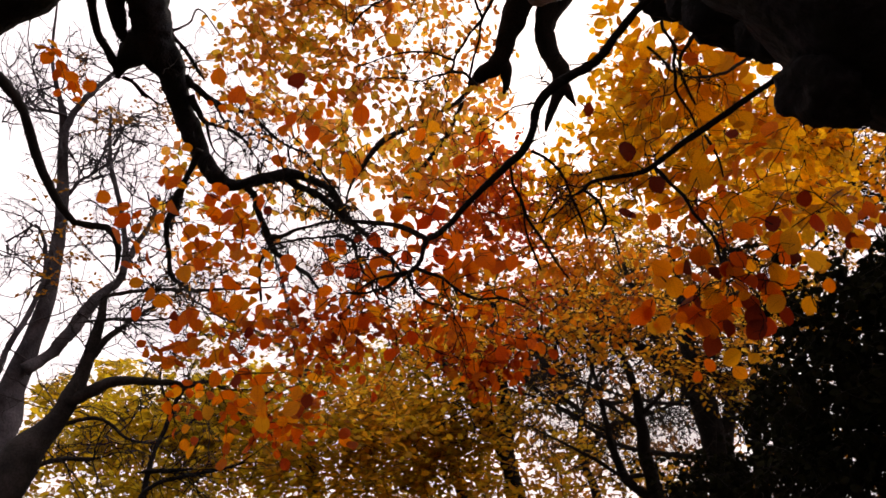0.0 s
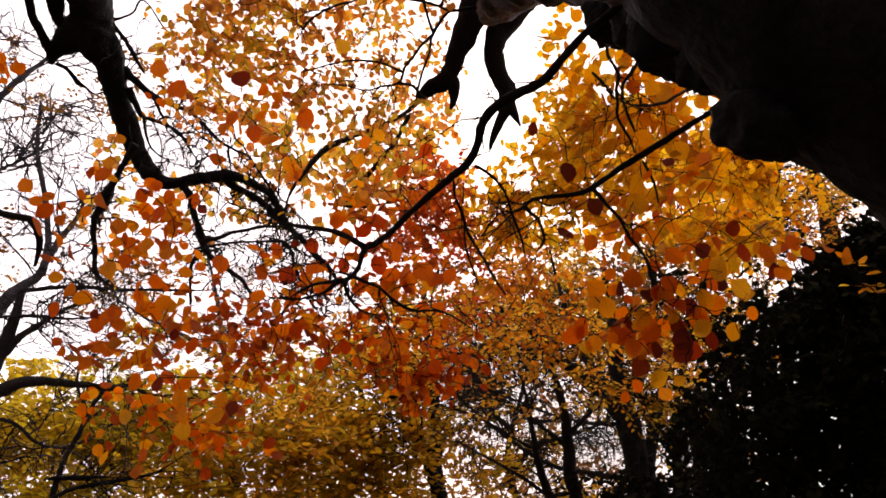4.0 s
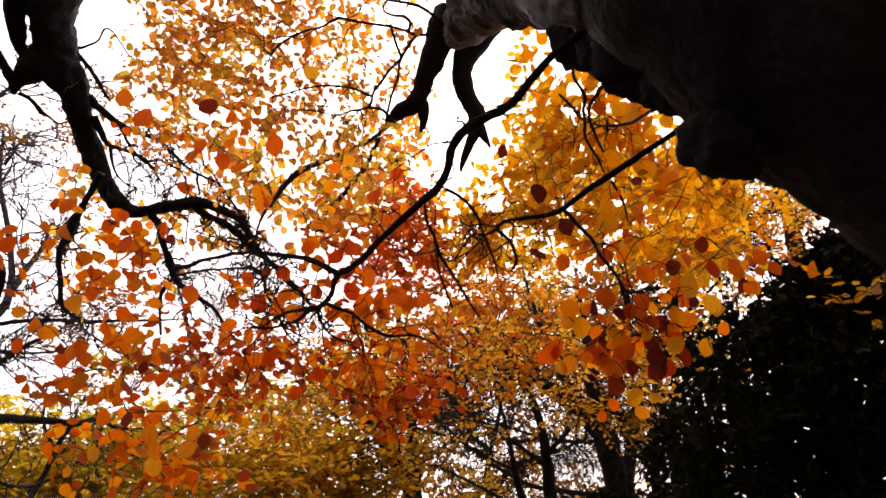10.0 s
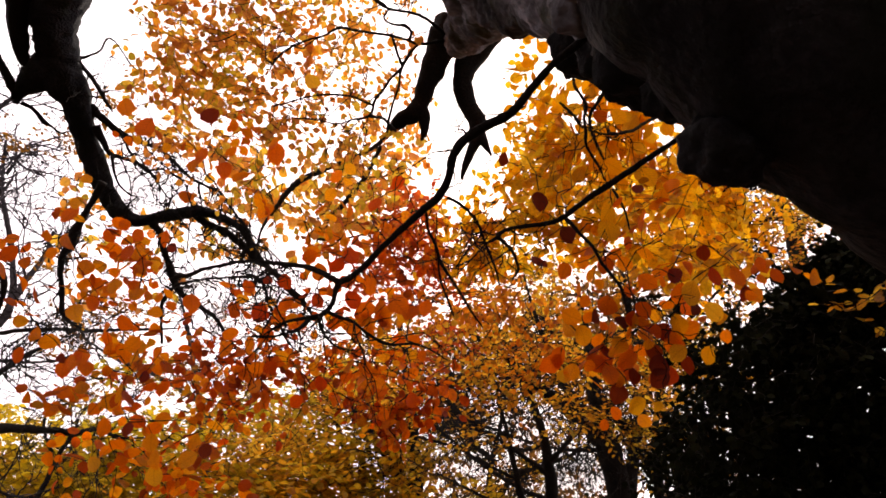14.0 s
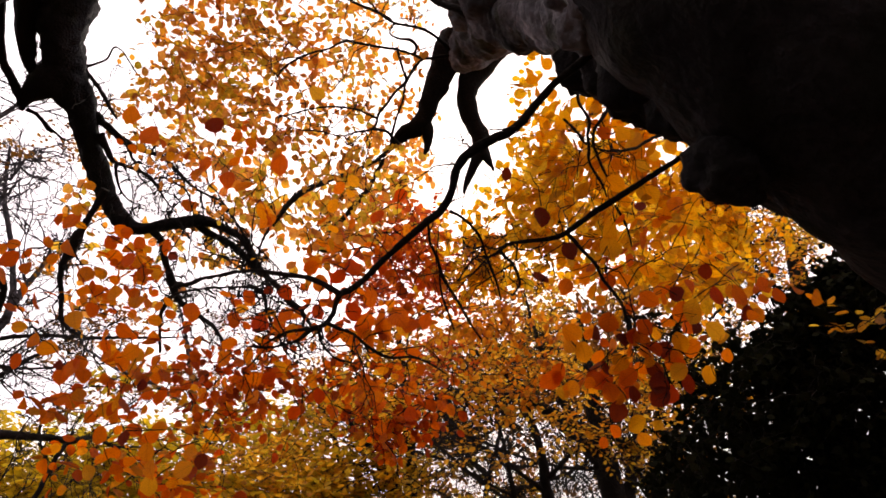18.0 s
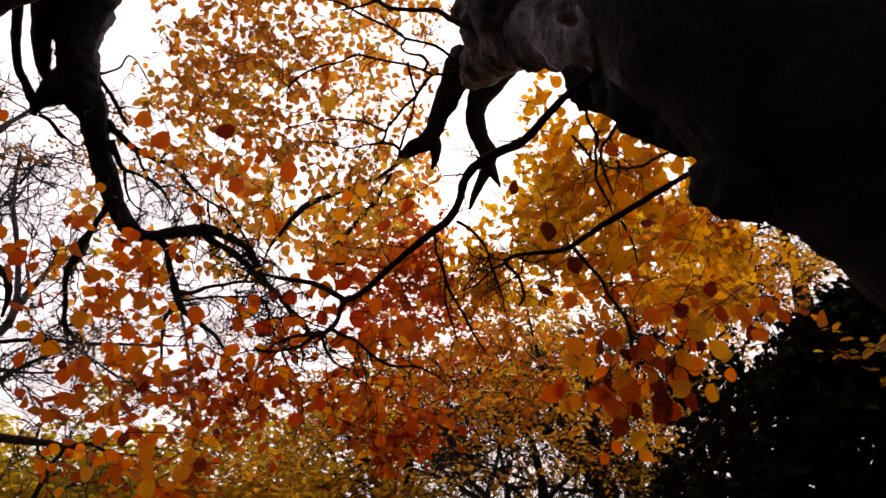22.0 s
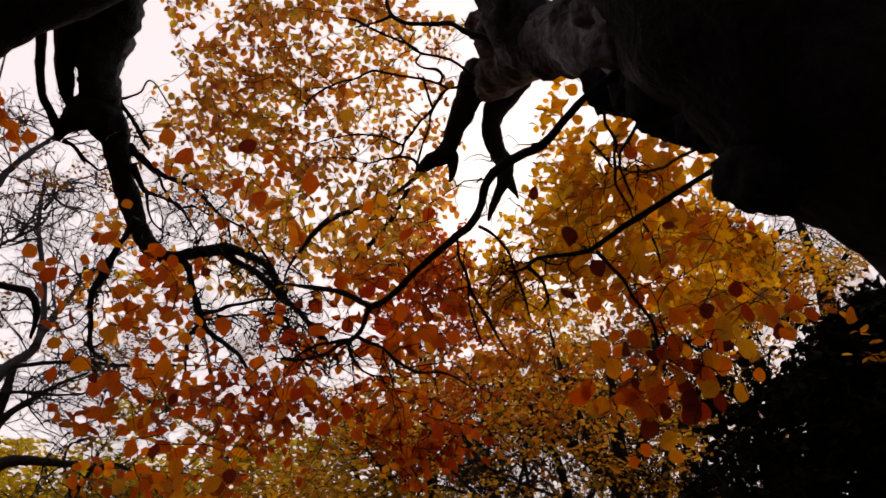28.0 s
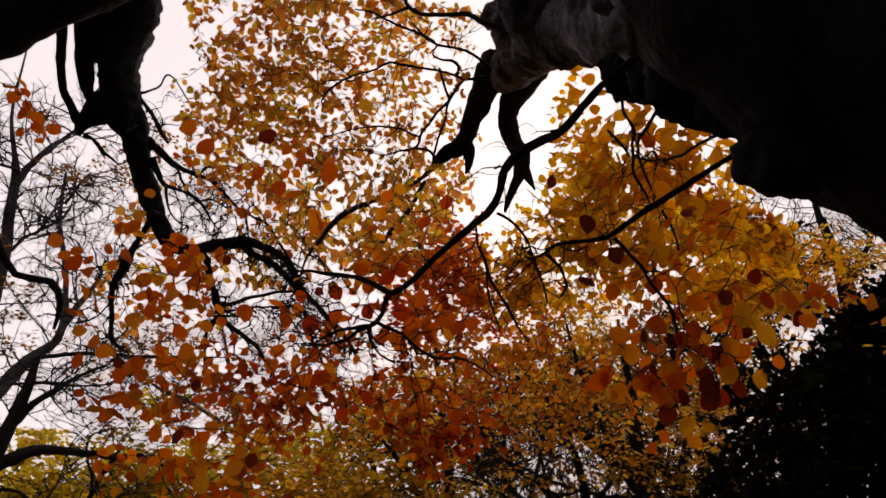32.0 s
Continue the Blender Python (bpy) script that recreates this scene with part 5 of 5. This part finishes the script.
# ---- leaves that hang close to the path: (x, y, z, length) ----
YELLOW_LEAVES = [(0.61, 1.59, 2.35, 0.060), (0.58, 1.62, 2.28, 0.051), (0.69, 1.66, 2.33, 0.052), (0.56, 1.61, 2.20, 0.044), (0.65, 1.66, 2.21, 0.043), (0.42, 1.60, 2.22, 0.047), (0.49, 1.60, 2.22, 0.028), (0.45, 1.57, 2.27, 0.035), (0.43, 1.57, 2.06, 0.042), (0.48, 1.57, 2.06, 0.029), (0.30, 1.63, 2.16, 0.042), (0.28, 1.63, 2.15, 0.033), (0.44, 1.64, 2.56, 0.063), (0.44, 1.62, 2.61, 0.050), (0.48, 1.64, 2.78, 0.055), (-0.45, 1.75, 3.22, 0.060), (-0.92, 1.71, 2.44, 0.055), (-1.03, 1.74, 2.38, 0.060), (-0.98, 1.95, 2.19, 0.055), (-0.81, 1.95, 1.98, 0.055), (-1.03, 2.04, 2.03, 0.047)]
ORANGE_LEAVES = [(0.36, 1.62, 2.18, 0.047), (0.25, 1.62, 2.18, 0.056), (0.27, 1.63, 2.20, 0.047), (0.41, 1.64, 2.15, 0.049), (0.45, 1.59, 2.03, 0.031), (0.57, 1.64, 2.25, 0.048), (0.31, 1.61, 2.30, 0.048), (0.31, 1.63, 2.27, 0.043), (0.84, 1.73, 2.41, 0.042), (0.60, 1.63, 2.37, 0.050), (0.55, 1.73, 3.04, 0.051), (0.49, 1.73, 3.04, 0.045), (-0.68, 1.72, 2.84, 0.061), (-0.63, 1.73, 2.82, 0.058)] + [(-0.52, 1.70, 2.88, 0.072), (-0.53, 1.69, 2.91, 0.052), (-0.77, 1.71, 2.86, 0.069), (-0.75, 1.70, 2.88, 0.052), (-1.03, 1.71, 3.08, 0.064), (-0.97, 1.74, 3.02, 0.070), (-0.53, 1.70, 2.68, 0.058), (-0.80, 1.76, 2.77, 0.058), (-1.10, 1.70, 2.67, 0.063), (0.57, 1.65, 2.23, 0.053), (0.44, 1.62, 2.19, 0.051), (0.33, 1.59, 2.24, 0.047), (0.63, 1.68, 2.29, 0.050), (0.77, 1.66, 2.43, 0.051), (0.53, 1.66, 2.42, 0.051)]
AMBER_LEAVES = [(-1.08, 1.68, 2.70, 0.050), (-1.05, 1.65, 2.76, 0.041), (-1.28, 1.75, 2.57, 0.061), (-1.23, 1.76, 2.55, 0.050), (-0.93, 1.75, 2.57, 0.052), (-0.86, 1.72, 2.42, 0.052), (-0.98, 1.73, 2.40, 0.047), (-0.89, 1.75, 2.35, 0.055), (-1.03, 1.80, 2.26, 0.063), (-1.06, 1.81, 2.24, 0.055), (-1.01, 1.80, 2.27, 0.052), (-1.01, 1.83, 2.25, 0.050), (-0.87, 1.78, 2.30, 0.052), (-1.08, 1.94, 2.21, 0.055), (-0.95, 1.89, 2.10, 0.055), (-0.81, 1.93, 2.02, 0.057), (-0.72, 1.93, 2.02, 0.060), (-0.82, 1.91, 2.06, 0.052), (-0.70, 1.91, 2.06, 0.047), (-0.67, 1.64, 2.36, 0.057), (-1.15, 1.96, 2.17, 0.052), (-1.25, 1.89, 2.31, 0.050), (-1.20, 1.86, 2.36, 0.047)]
RUSSET_LEAVES = [(-0.56, 1.65, 2.34, 0.050), (-0.49, 1.65, 2.33, 0.052), (-0.40, 1.52, 2.36, 0.042), (-0.40, 1.55, 2.31, 0.040), (-0.32, 1.55, 2.32, 0.042), (-0.49, 1.53, 2.35, 0.035), (-0.13, 1.64, 2.35, 0.064), (-0.10, 1.67, 2.34, 0.050), (-0.06, 1.69, 2.36, 0.046), (-0.24, 1.59, 2.34, 0.051), (-0.19, 1.53, 2.35, 0.047), (-0.28, 1.55, 2.42, 0.048), (-0.25, 1.58, 2.46, 0.052), (-0.35, 1.54, 2.44, 0.041)] + [(-0.15, 1.74, 2.80, 0.049), (-0.21, 1.69, 2.69, 0.050), (-0.10, 1.86, 2.16, 0.047), (-0.35, 1.83, 2.20, 0.044), (-0.23, 1.81, 2.24, 0.047), (-0.49, 1.81, 2.24, 0.042), (-0.42, 1.86, 2.16, 0.042), (0.40, 1.60, 2.32, 0.051), (0.50, 1.58, 2.25, 0.042), (0.54, 1.63, 2.15, 0.047), (0.86, 1.69, 2.48, 0.044), (0.71, 1.66, 2.43, 0.046), (0.32, 1.69, 2.47, 0.044), (0.42, 1.64, 2.46, 0.046)]
DARK_LEAVES = [(0.49, 1.61, 2.31, 0.043), (0.44, 1.62, 2.29, 0.039), (0.37, 1.61, 2.30, 0.046), (0.55, 1.65, 2.27, 0.049), (0.51, 1.62, 2.17, 0.054), (0.51, 1.62, 2.14, 0.049), (0.41, 1.64, 2.11, 0.049), (0.25, 1.68, 2.49, 0.047), (0.17, 1.71, 2.86, 0.043), (0.28, 1.77, 2.75, 0.058), (0.33, 1.65, 2.56, 0.050), (0.58, 1.76, 2.78, 0.040), (-0.76, 1.72, 3.05, 0.064)] + [(-1.04, 1.75, 2.25, 0.033), (-0.86, 1.84, 2.08, 0.043), (-0.67, 1.92, 2.04, 0.042), (-0.84, 1.83, 2.22, 0.037), (-0.47, 1.61, 2.41, 0.032), (-0.80, 1.74, 2.58, 0.033), (0.70, 1.67, 2.51, 0.039), (0.59, 1.61, 2.41, 0.042), (0.51, 1.63, 2.21, 0.047), (0.45, 1.63, 2.15, 0.042), (0.60, 1.67, 2.19, 0.043), (0.39, 1.63, 2.21, 0.040), (0.64, 1.65, 2.34, 0.042), (0.81, 1.72, 2.41, 0.039)]

# ---- the old beech that leans over the path, with its boughs ----
beech = tree("old_beech", 0, 0, "huge old beech leaning overhead with grey burred bark and broken stubs")
base = [(2.75, 2.35, -0.3, 0.62), (2.5, 2.05, 0.8, 0.52)]
branch("trunk", base + TRUNK, bark_old_shaded, beech, sides=110, rough=0.10, step=0.02, knots=0.12, folds=0.10)
branch("bough", BOUGH_N, bark_pale_lit, beech, sides=72, rough=0.15, step=0.012, knots=0.2, folds=0.12)
branch("bough", BOUGH_W + [TRUNK[-1]], bark_old_shaded, beech, sides=28, rough=0.14, step=0.03)
branch("bough", LIMB_W, bark_old_shaded, beech, sides=28, rough=0.2, step=0.03, knots=0.1, folds=0.15)
branch("knob", LIMB_W_KNOB, bark_old_shaded, beech, sides=16, rough=0.22, step=0.04)
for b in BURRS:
    burr("burr", *b, bark_old_shaded, beech)
for b in LIT_BURRS:
    burr("burr", *b, bark_pale_lit, beech)
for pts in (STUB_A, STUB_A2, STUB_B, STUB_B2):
    branch("stub", pts, bark_dark_shaded, beech, sides=16, rough=0.22, step=0.025, label="broken dark branch stub")
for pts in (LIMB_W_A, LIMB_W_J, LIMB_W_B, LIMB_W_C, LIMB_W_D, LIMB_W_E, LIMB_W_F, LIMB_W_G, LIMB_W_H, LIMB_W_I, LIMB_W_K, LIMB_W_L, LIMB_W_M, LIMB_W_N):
    branch("branch", pts, bark_dark_shaded, beech, sides=8, rough=0.2)
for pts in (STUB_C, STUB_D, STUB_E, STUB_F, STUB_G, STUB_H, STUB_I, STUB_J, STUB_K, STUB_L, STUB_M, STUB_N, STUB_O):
    branch("branch", pts, bark_dark_shaded, beech, sides=8, rough=0.2)
branch("branch", NEAR_W, bark_dark_shaded, beech, sides=10, rough=0.2)
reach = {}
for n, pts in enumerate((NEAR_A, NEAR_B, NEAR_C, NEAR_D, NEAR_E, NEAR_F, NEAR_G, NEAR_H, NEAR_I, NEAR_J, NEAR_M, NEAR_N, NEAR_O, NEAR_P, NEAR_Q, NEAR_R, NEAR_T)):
    reach[n] = branch("branch", pts, bark_dark_shaded, beech, sides=10, rough=0.2)
ramify(beech, 21, (NEAR_A[15:], NEAR_B, NEAR_C, NEAR_D, NEAR_E[6:], NEAR_F, NEAR_I, NEAR_M, NEAR_N, NEAR_O, NEAR_P), 4, 0.26, 0.002, bark_dark_shaded, crook=0.6)
ramify(beech, 22, (LIMB_W[16:], LIMB_W_C, LIMB_W_D, LIMB_W_E, LIMB_W_F, LIMB_W_G, LIMB_W_L), 14, 0.8, 0.009, bark_dark_shaded)
ramify(beech, 38, (STUB_C, STUB_D, STUB_F, STUB_G, STUB_H, STUB_K), 6, 0.6, 0.005, bark_dark_shaded)
ramify(beech, 36, (LIMB_W[18:], LIMB_W_C, LIMB_W_D, LIMB_W_E, LIMB_W_G, LIMB_W_L), 10, 0.9, 0.013, bark_dark_shaded, crook=0.5)
ramify(beech, 44, (LIMB_W_E, LIMB_W_F, LIMB_W_H, LIMB_W_M, LIMB_W_N), 9, 0.7, 0.008, bark_dark_shaded, crook=0.6)
ramify(beech, 37, (NEAR_A[17:], NEAR_B, NEAR_C, NEAR_E[6:], NEAR_I, NEAR_M), 4, 0.34, 0.0028, bark_dark_shaded, crook=0.55)
ramify(beech, 28, (NEAR_A[7:15], NEAR_G, NEAR_H, NEAR_J), 4, 0.25, 0.003, bark_dark_shaded)
foliage(beech, 3, CROWN, 0.066, 0.42, leaf_yellow, bark_dark_shaded, thick=0.0042)
foliage(beech, 41, CROWN_LOW, 0.13, 0.6, leaf_yellow, bark_dark_shaded, thick=0.009)
foliage(beech, 4, GOLD, 0.064, 0.3, leaf_gold, bark_dark_shaded, thick=0.003)
foliage(beech, 18, GOLDBACK, 0.085, 0.45, leaf_gold, bark_dark_shaded, thick=0.006)
foliage(beech, 19, AMBER, 0.085, 0.5, leaf_amber, bark_dark_shaded, thick=0.007)
foliage(beech, 5, ORANGE, 0.058, 0.4, leaf_orange, bark_dark_shaded)
near_leaves(reach[1], 6, NEARLEFT, 0.047, 0.3, bark_dark_shaded, ORANGE_LEAF)
near_leaves(reach[1], 42, NEARWEST, 0.062, 0.3, bark_dark_shaded, ORANGE_LEAF)
near_leaves(reach[0], 43, GOLD_EDGE, 0.072, 0.3, bark_dark_shaded, YELLOW_LEAF)
near_leaves(reach[0], 7, NEARMID, 0.047, 0.28, bark_dark_shaded, ORANGE_LEAF)
near_wood = (NEAR_A[9:], NEAR_B, NEAR_C, NEAR_D, NEAR_E[5:], NEAR_F, NEAR_I, NEAR_M, NEAR_N, NEAR_O, NEAR_P, NEAR_Q)
hang_leaves(reach[8], 31, swell(YELLOW_LEAVES), YELLOW_LEAF, near_wood, bark_dark_shaded)
hang_leaves(reach[4], 32, swell(ORANGE_LEAVES), ORANGE_LEAF, near_wood, bark_dark_shaded)
hang_leaves(reach[1], 33, AMBER_LEAVES, ORANGE_LEAF, near_wood, bark_dark_shaded)
hang_leaves(reach[0], 34, swell(RUSSET_LEAVES), RUSSET_LEAF, near_wood, bark_dark_shaded)
hang_leaves(reach[5], 35, swell(DARK_LEAVES), DARK_LEAF, near_wood, bark_dark_shaded)
near_leaves(reach[6], 9, NEARTOP, 0.047, 0.25, bark_dark_shaded, ORANGE_LEAF)
near_leaves(reach[8], 8, NEARRIGHT, 0.047, 0.28, bark_dark_shaded, ORANGE_LEAF)

# ---- trees further off: trunk first, then limbs ----
def rooted(points):
    """Carries a trunk down to the ground."""
    x, y, z, r = points[0]
    dx, dy = points[1][0] - x, points[1][1] - y
    return [(x - 0.6 * dx, y - 0.6 * dy, -0.3, r * 1.35), (x - 0.4 * dx, y - 0.4 * dy, z * 0.45, r * 1.1)] + points


def forest_tree(name, label, runs, bark, seed, twigs, crowns=(), category="tree"):
    """twigs: how many on a limb, their length and thickness; crowns: areas, leaf size, spray length, leaf material."""
    thing = tree(name, 0, 0, label, category)
    for n, run in enumerate(runs):
        branch("limb" if n else "trunk", run if n else rooted(run), bark, thing, sides=8 if n else 14, rough=0.16)
    many, length, thick, levels = twigs
    ramify(thing, seed, (runs[0][2:], *runs[1:]), many, length, thick, bark, droop=0.0, levels=levels, crook=0.26)
    for k, (areas, size, far, leaf) in enumerate(crowns):
        foliage(thing, seed + 40 + k, areas, size, far, leaf, bark, thick=0.006, fine=True, bunch=9, flat=0.15, droop=-0.05, tilt=0.3, hang=0.12)
    return thing


forest_tree("bare_tree", "slender grey tree almost bare of leaves against the sky", (BARE_A, BARE_A1, BARE_A2, BARE_A3, BARE_A4, BARE_A5, BARE_A6, BARE_A7), bark_grey, 23, (13, 1.7, 0.017, 2), ((BAREFEW, 0.07, 0.5, leaf_far),))
forest_tree("thorn_tree", "grey leafless thorn tree with dense fine twigs", (BARE_C, BARE_C1, BARE_C2), bark_grey, 31, (22, 2.2, 0.013, 2), ((BAREFAR, 0.08, 0.6, leaf_far),))
forest_tree("forked_tree", "dark forked tree with long level limbs and few leaves", (BARE_B, BARE_B1, BARE_B2, BARE_B3, BARE_B4, BARE_B5, BARE_B6), bark_mid, 24, (10, 1.4, 0.012, 2))
forest_tree("maple", "slim maple with red autumn leaves", (FAR_A, FAR_A1, FAR_A2), bark_dark_shaded, 25, (26, 1.8, 0.018, 1), ((RED, 0.075, 0.6, leaf_red),))
forest_tree("hornbeam", "leaning hornbeam with dark limbs and yellowing leaves", (FAR_B, FAR_B1, FAR_B2, FAR_B3, FAR_B4, FAR_B5, FAR_B6, FAR_B7, FAR_B8), bark_dark_shaded, 26, (14, 1.7, 0.011, 2), ((FARRIGHT, 0.07, 0.6, leaf_thicket), (THICK, 0.07, 0.6, leaf_thicket)))
forest_tree("lime_tree", "lime tree with an olive and brown autumn crown", (FAR_C,), bark_dark_shaded, 27, (40, 1.9, 0.018, 1), ((OLIVE_C, 0.18, 1.2, leaf_olive), (BROWN, 0.17, 1.1, leaf_olive)))
forest_tree("lime_tree", "lime tree with sparse yellow leaves on thin limbs", (FAR_D, FAR_D1, FAR_D2), bark_dark_shaded, 28, (70, 2.0, 0.015, 2), ((OLIVE_D, 0.15, 0.9, leaf_olive),))
forest_tree("sapling", "thin dark sapling among the undergrowth", (FAR_G, FAR_G1, FAR_G2, FAR_G3, FAR_G4, FAR_G5), bark_dark_shaded, 33, (18, 1.6, 0.010, 2))
forest_tree("sapling", "slender dark sapling beside the holly", (FAR_H, FAR_H1), bark_dark_shaded, 34, (36, 1.4, 0.012, 2))
forest_tree("field_maple", "low spreading field maple with yellow-green leaves", (FAR_E, FAR_E1, FAR_E2, FAR_E3), bark_dark_shaded, 29, (14, 1.3, 0.011, 1), ((OLIVE_E, 0.18, 1.2, leaf_light_olive),))
forest_tree("ash_tree", "thin ash tree with a few tan leaves", (FAR_F, FAR_F1, FAR_F2, FAR_F3, FAR_F4, FAR_F5), bark_dark_shaded, 30, (26, 1.4, 0.012, 1), ((FAREDGE, 0.06, 0.5, leaf_yellow),))

# ---- evergreen ----
holly = tree("holly", 0, 0, "dense dark evergreen holly in deep shade", "bush")
for x, y, lean in ((2.2, 4.4, -0.1), (2.7, 4.7, 0.1), (3.3, 4.6, 0.25)):
    branch("stem", [(x, y, -0.2, 0.06), (x + lean * 0.5, y + 0.05, 0.9, 0.05), (x + lean, y, 1.9, 0.035), (x + lean * 2, y + 0.1, 3.0, 0.015)], bark_dark_shaded, holly, sides=8)
foliage(holly, 14, HOLLY, 0.055, 0.4, leaf_evergreen_shaded, bark_dark_shaded, bunch=4)
foliage(holly, 18, SHADE, 0.06, 0.4, leaf_evergreen_shaded, bark_dark_shaded, fine=True)

# ---- woods further back; unseen foliage behind the path, added to block skylight ----
woods = tree("woods", 0, 0, "distant brown and olive autumn woods", "woods")
tagged(woods, kind="stuff")
foliage(woods, 15, FARWOODS, 0.2, 1.8, leaf_far, bark_dark_shaded, thick=0.01, fine=True)
rng = np.random.default_rng(5)
blocker_belt = []
for k in range(26):
    a = radians(150 + 240 * k / 25 + rng.uniform(-4, 4))
    d = rng.uniform(13, 17)
    blocker_belt.append((d * math.cos(a), d * math.sin(a), rng.uniform(4, 9), 2.6, 2.6, 6.0, 90))
light_blocker = tagged(tree("unseen_light_blocker", 0, 0, "unseen belt and roof of foliage added behind the path to block skylight", "woods"), kind="stuff")
foliage(light_blocker, 16, blocker_belt, 0.5, 2.4, leaf_evergreen_shaded, bark_dark_shaded, thick=0.02, fine=True)
# Unseen leaf cover overhead, added to keep skylight off the wood.
blocker_roof = [(x, y, 8.5 + 0.1 * abs(x), 2.2, 1.8, 0.9, 70) for x in (-7, -3.5, 0, 3.5, 7) for y in (-9, -6, -3, 0.2)]
foliage(light_blocker, 17, blocker_roof, 0.3, 1.6, leaf_brown, bark_dark_shaded, thick=0.01, fine=True)
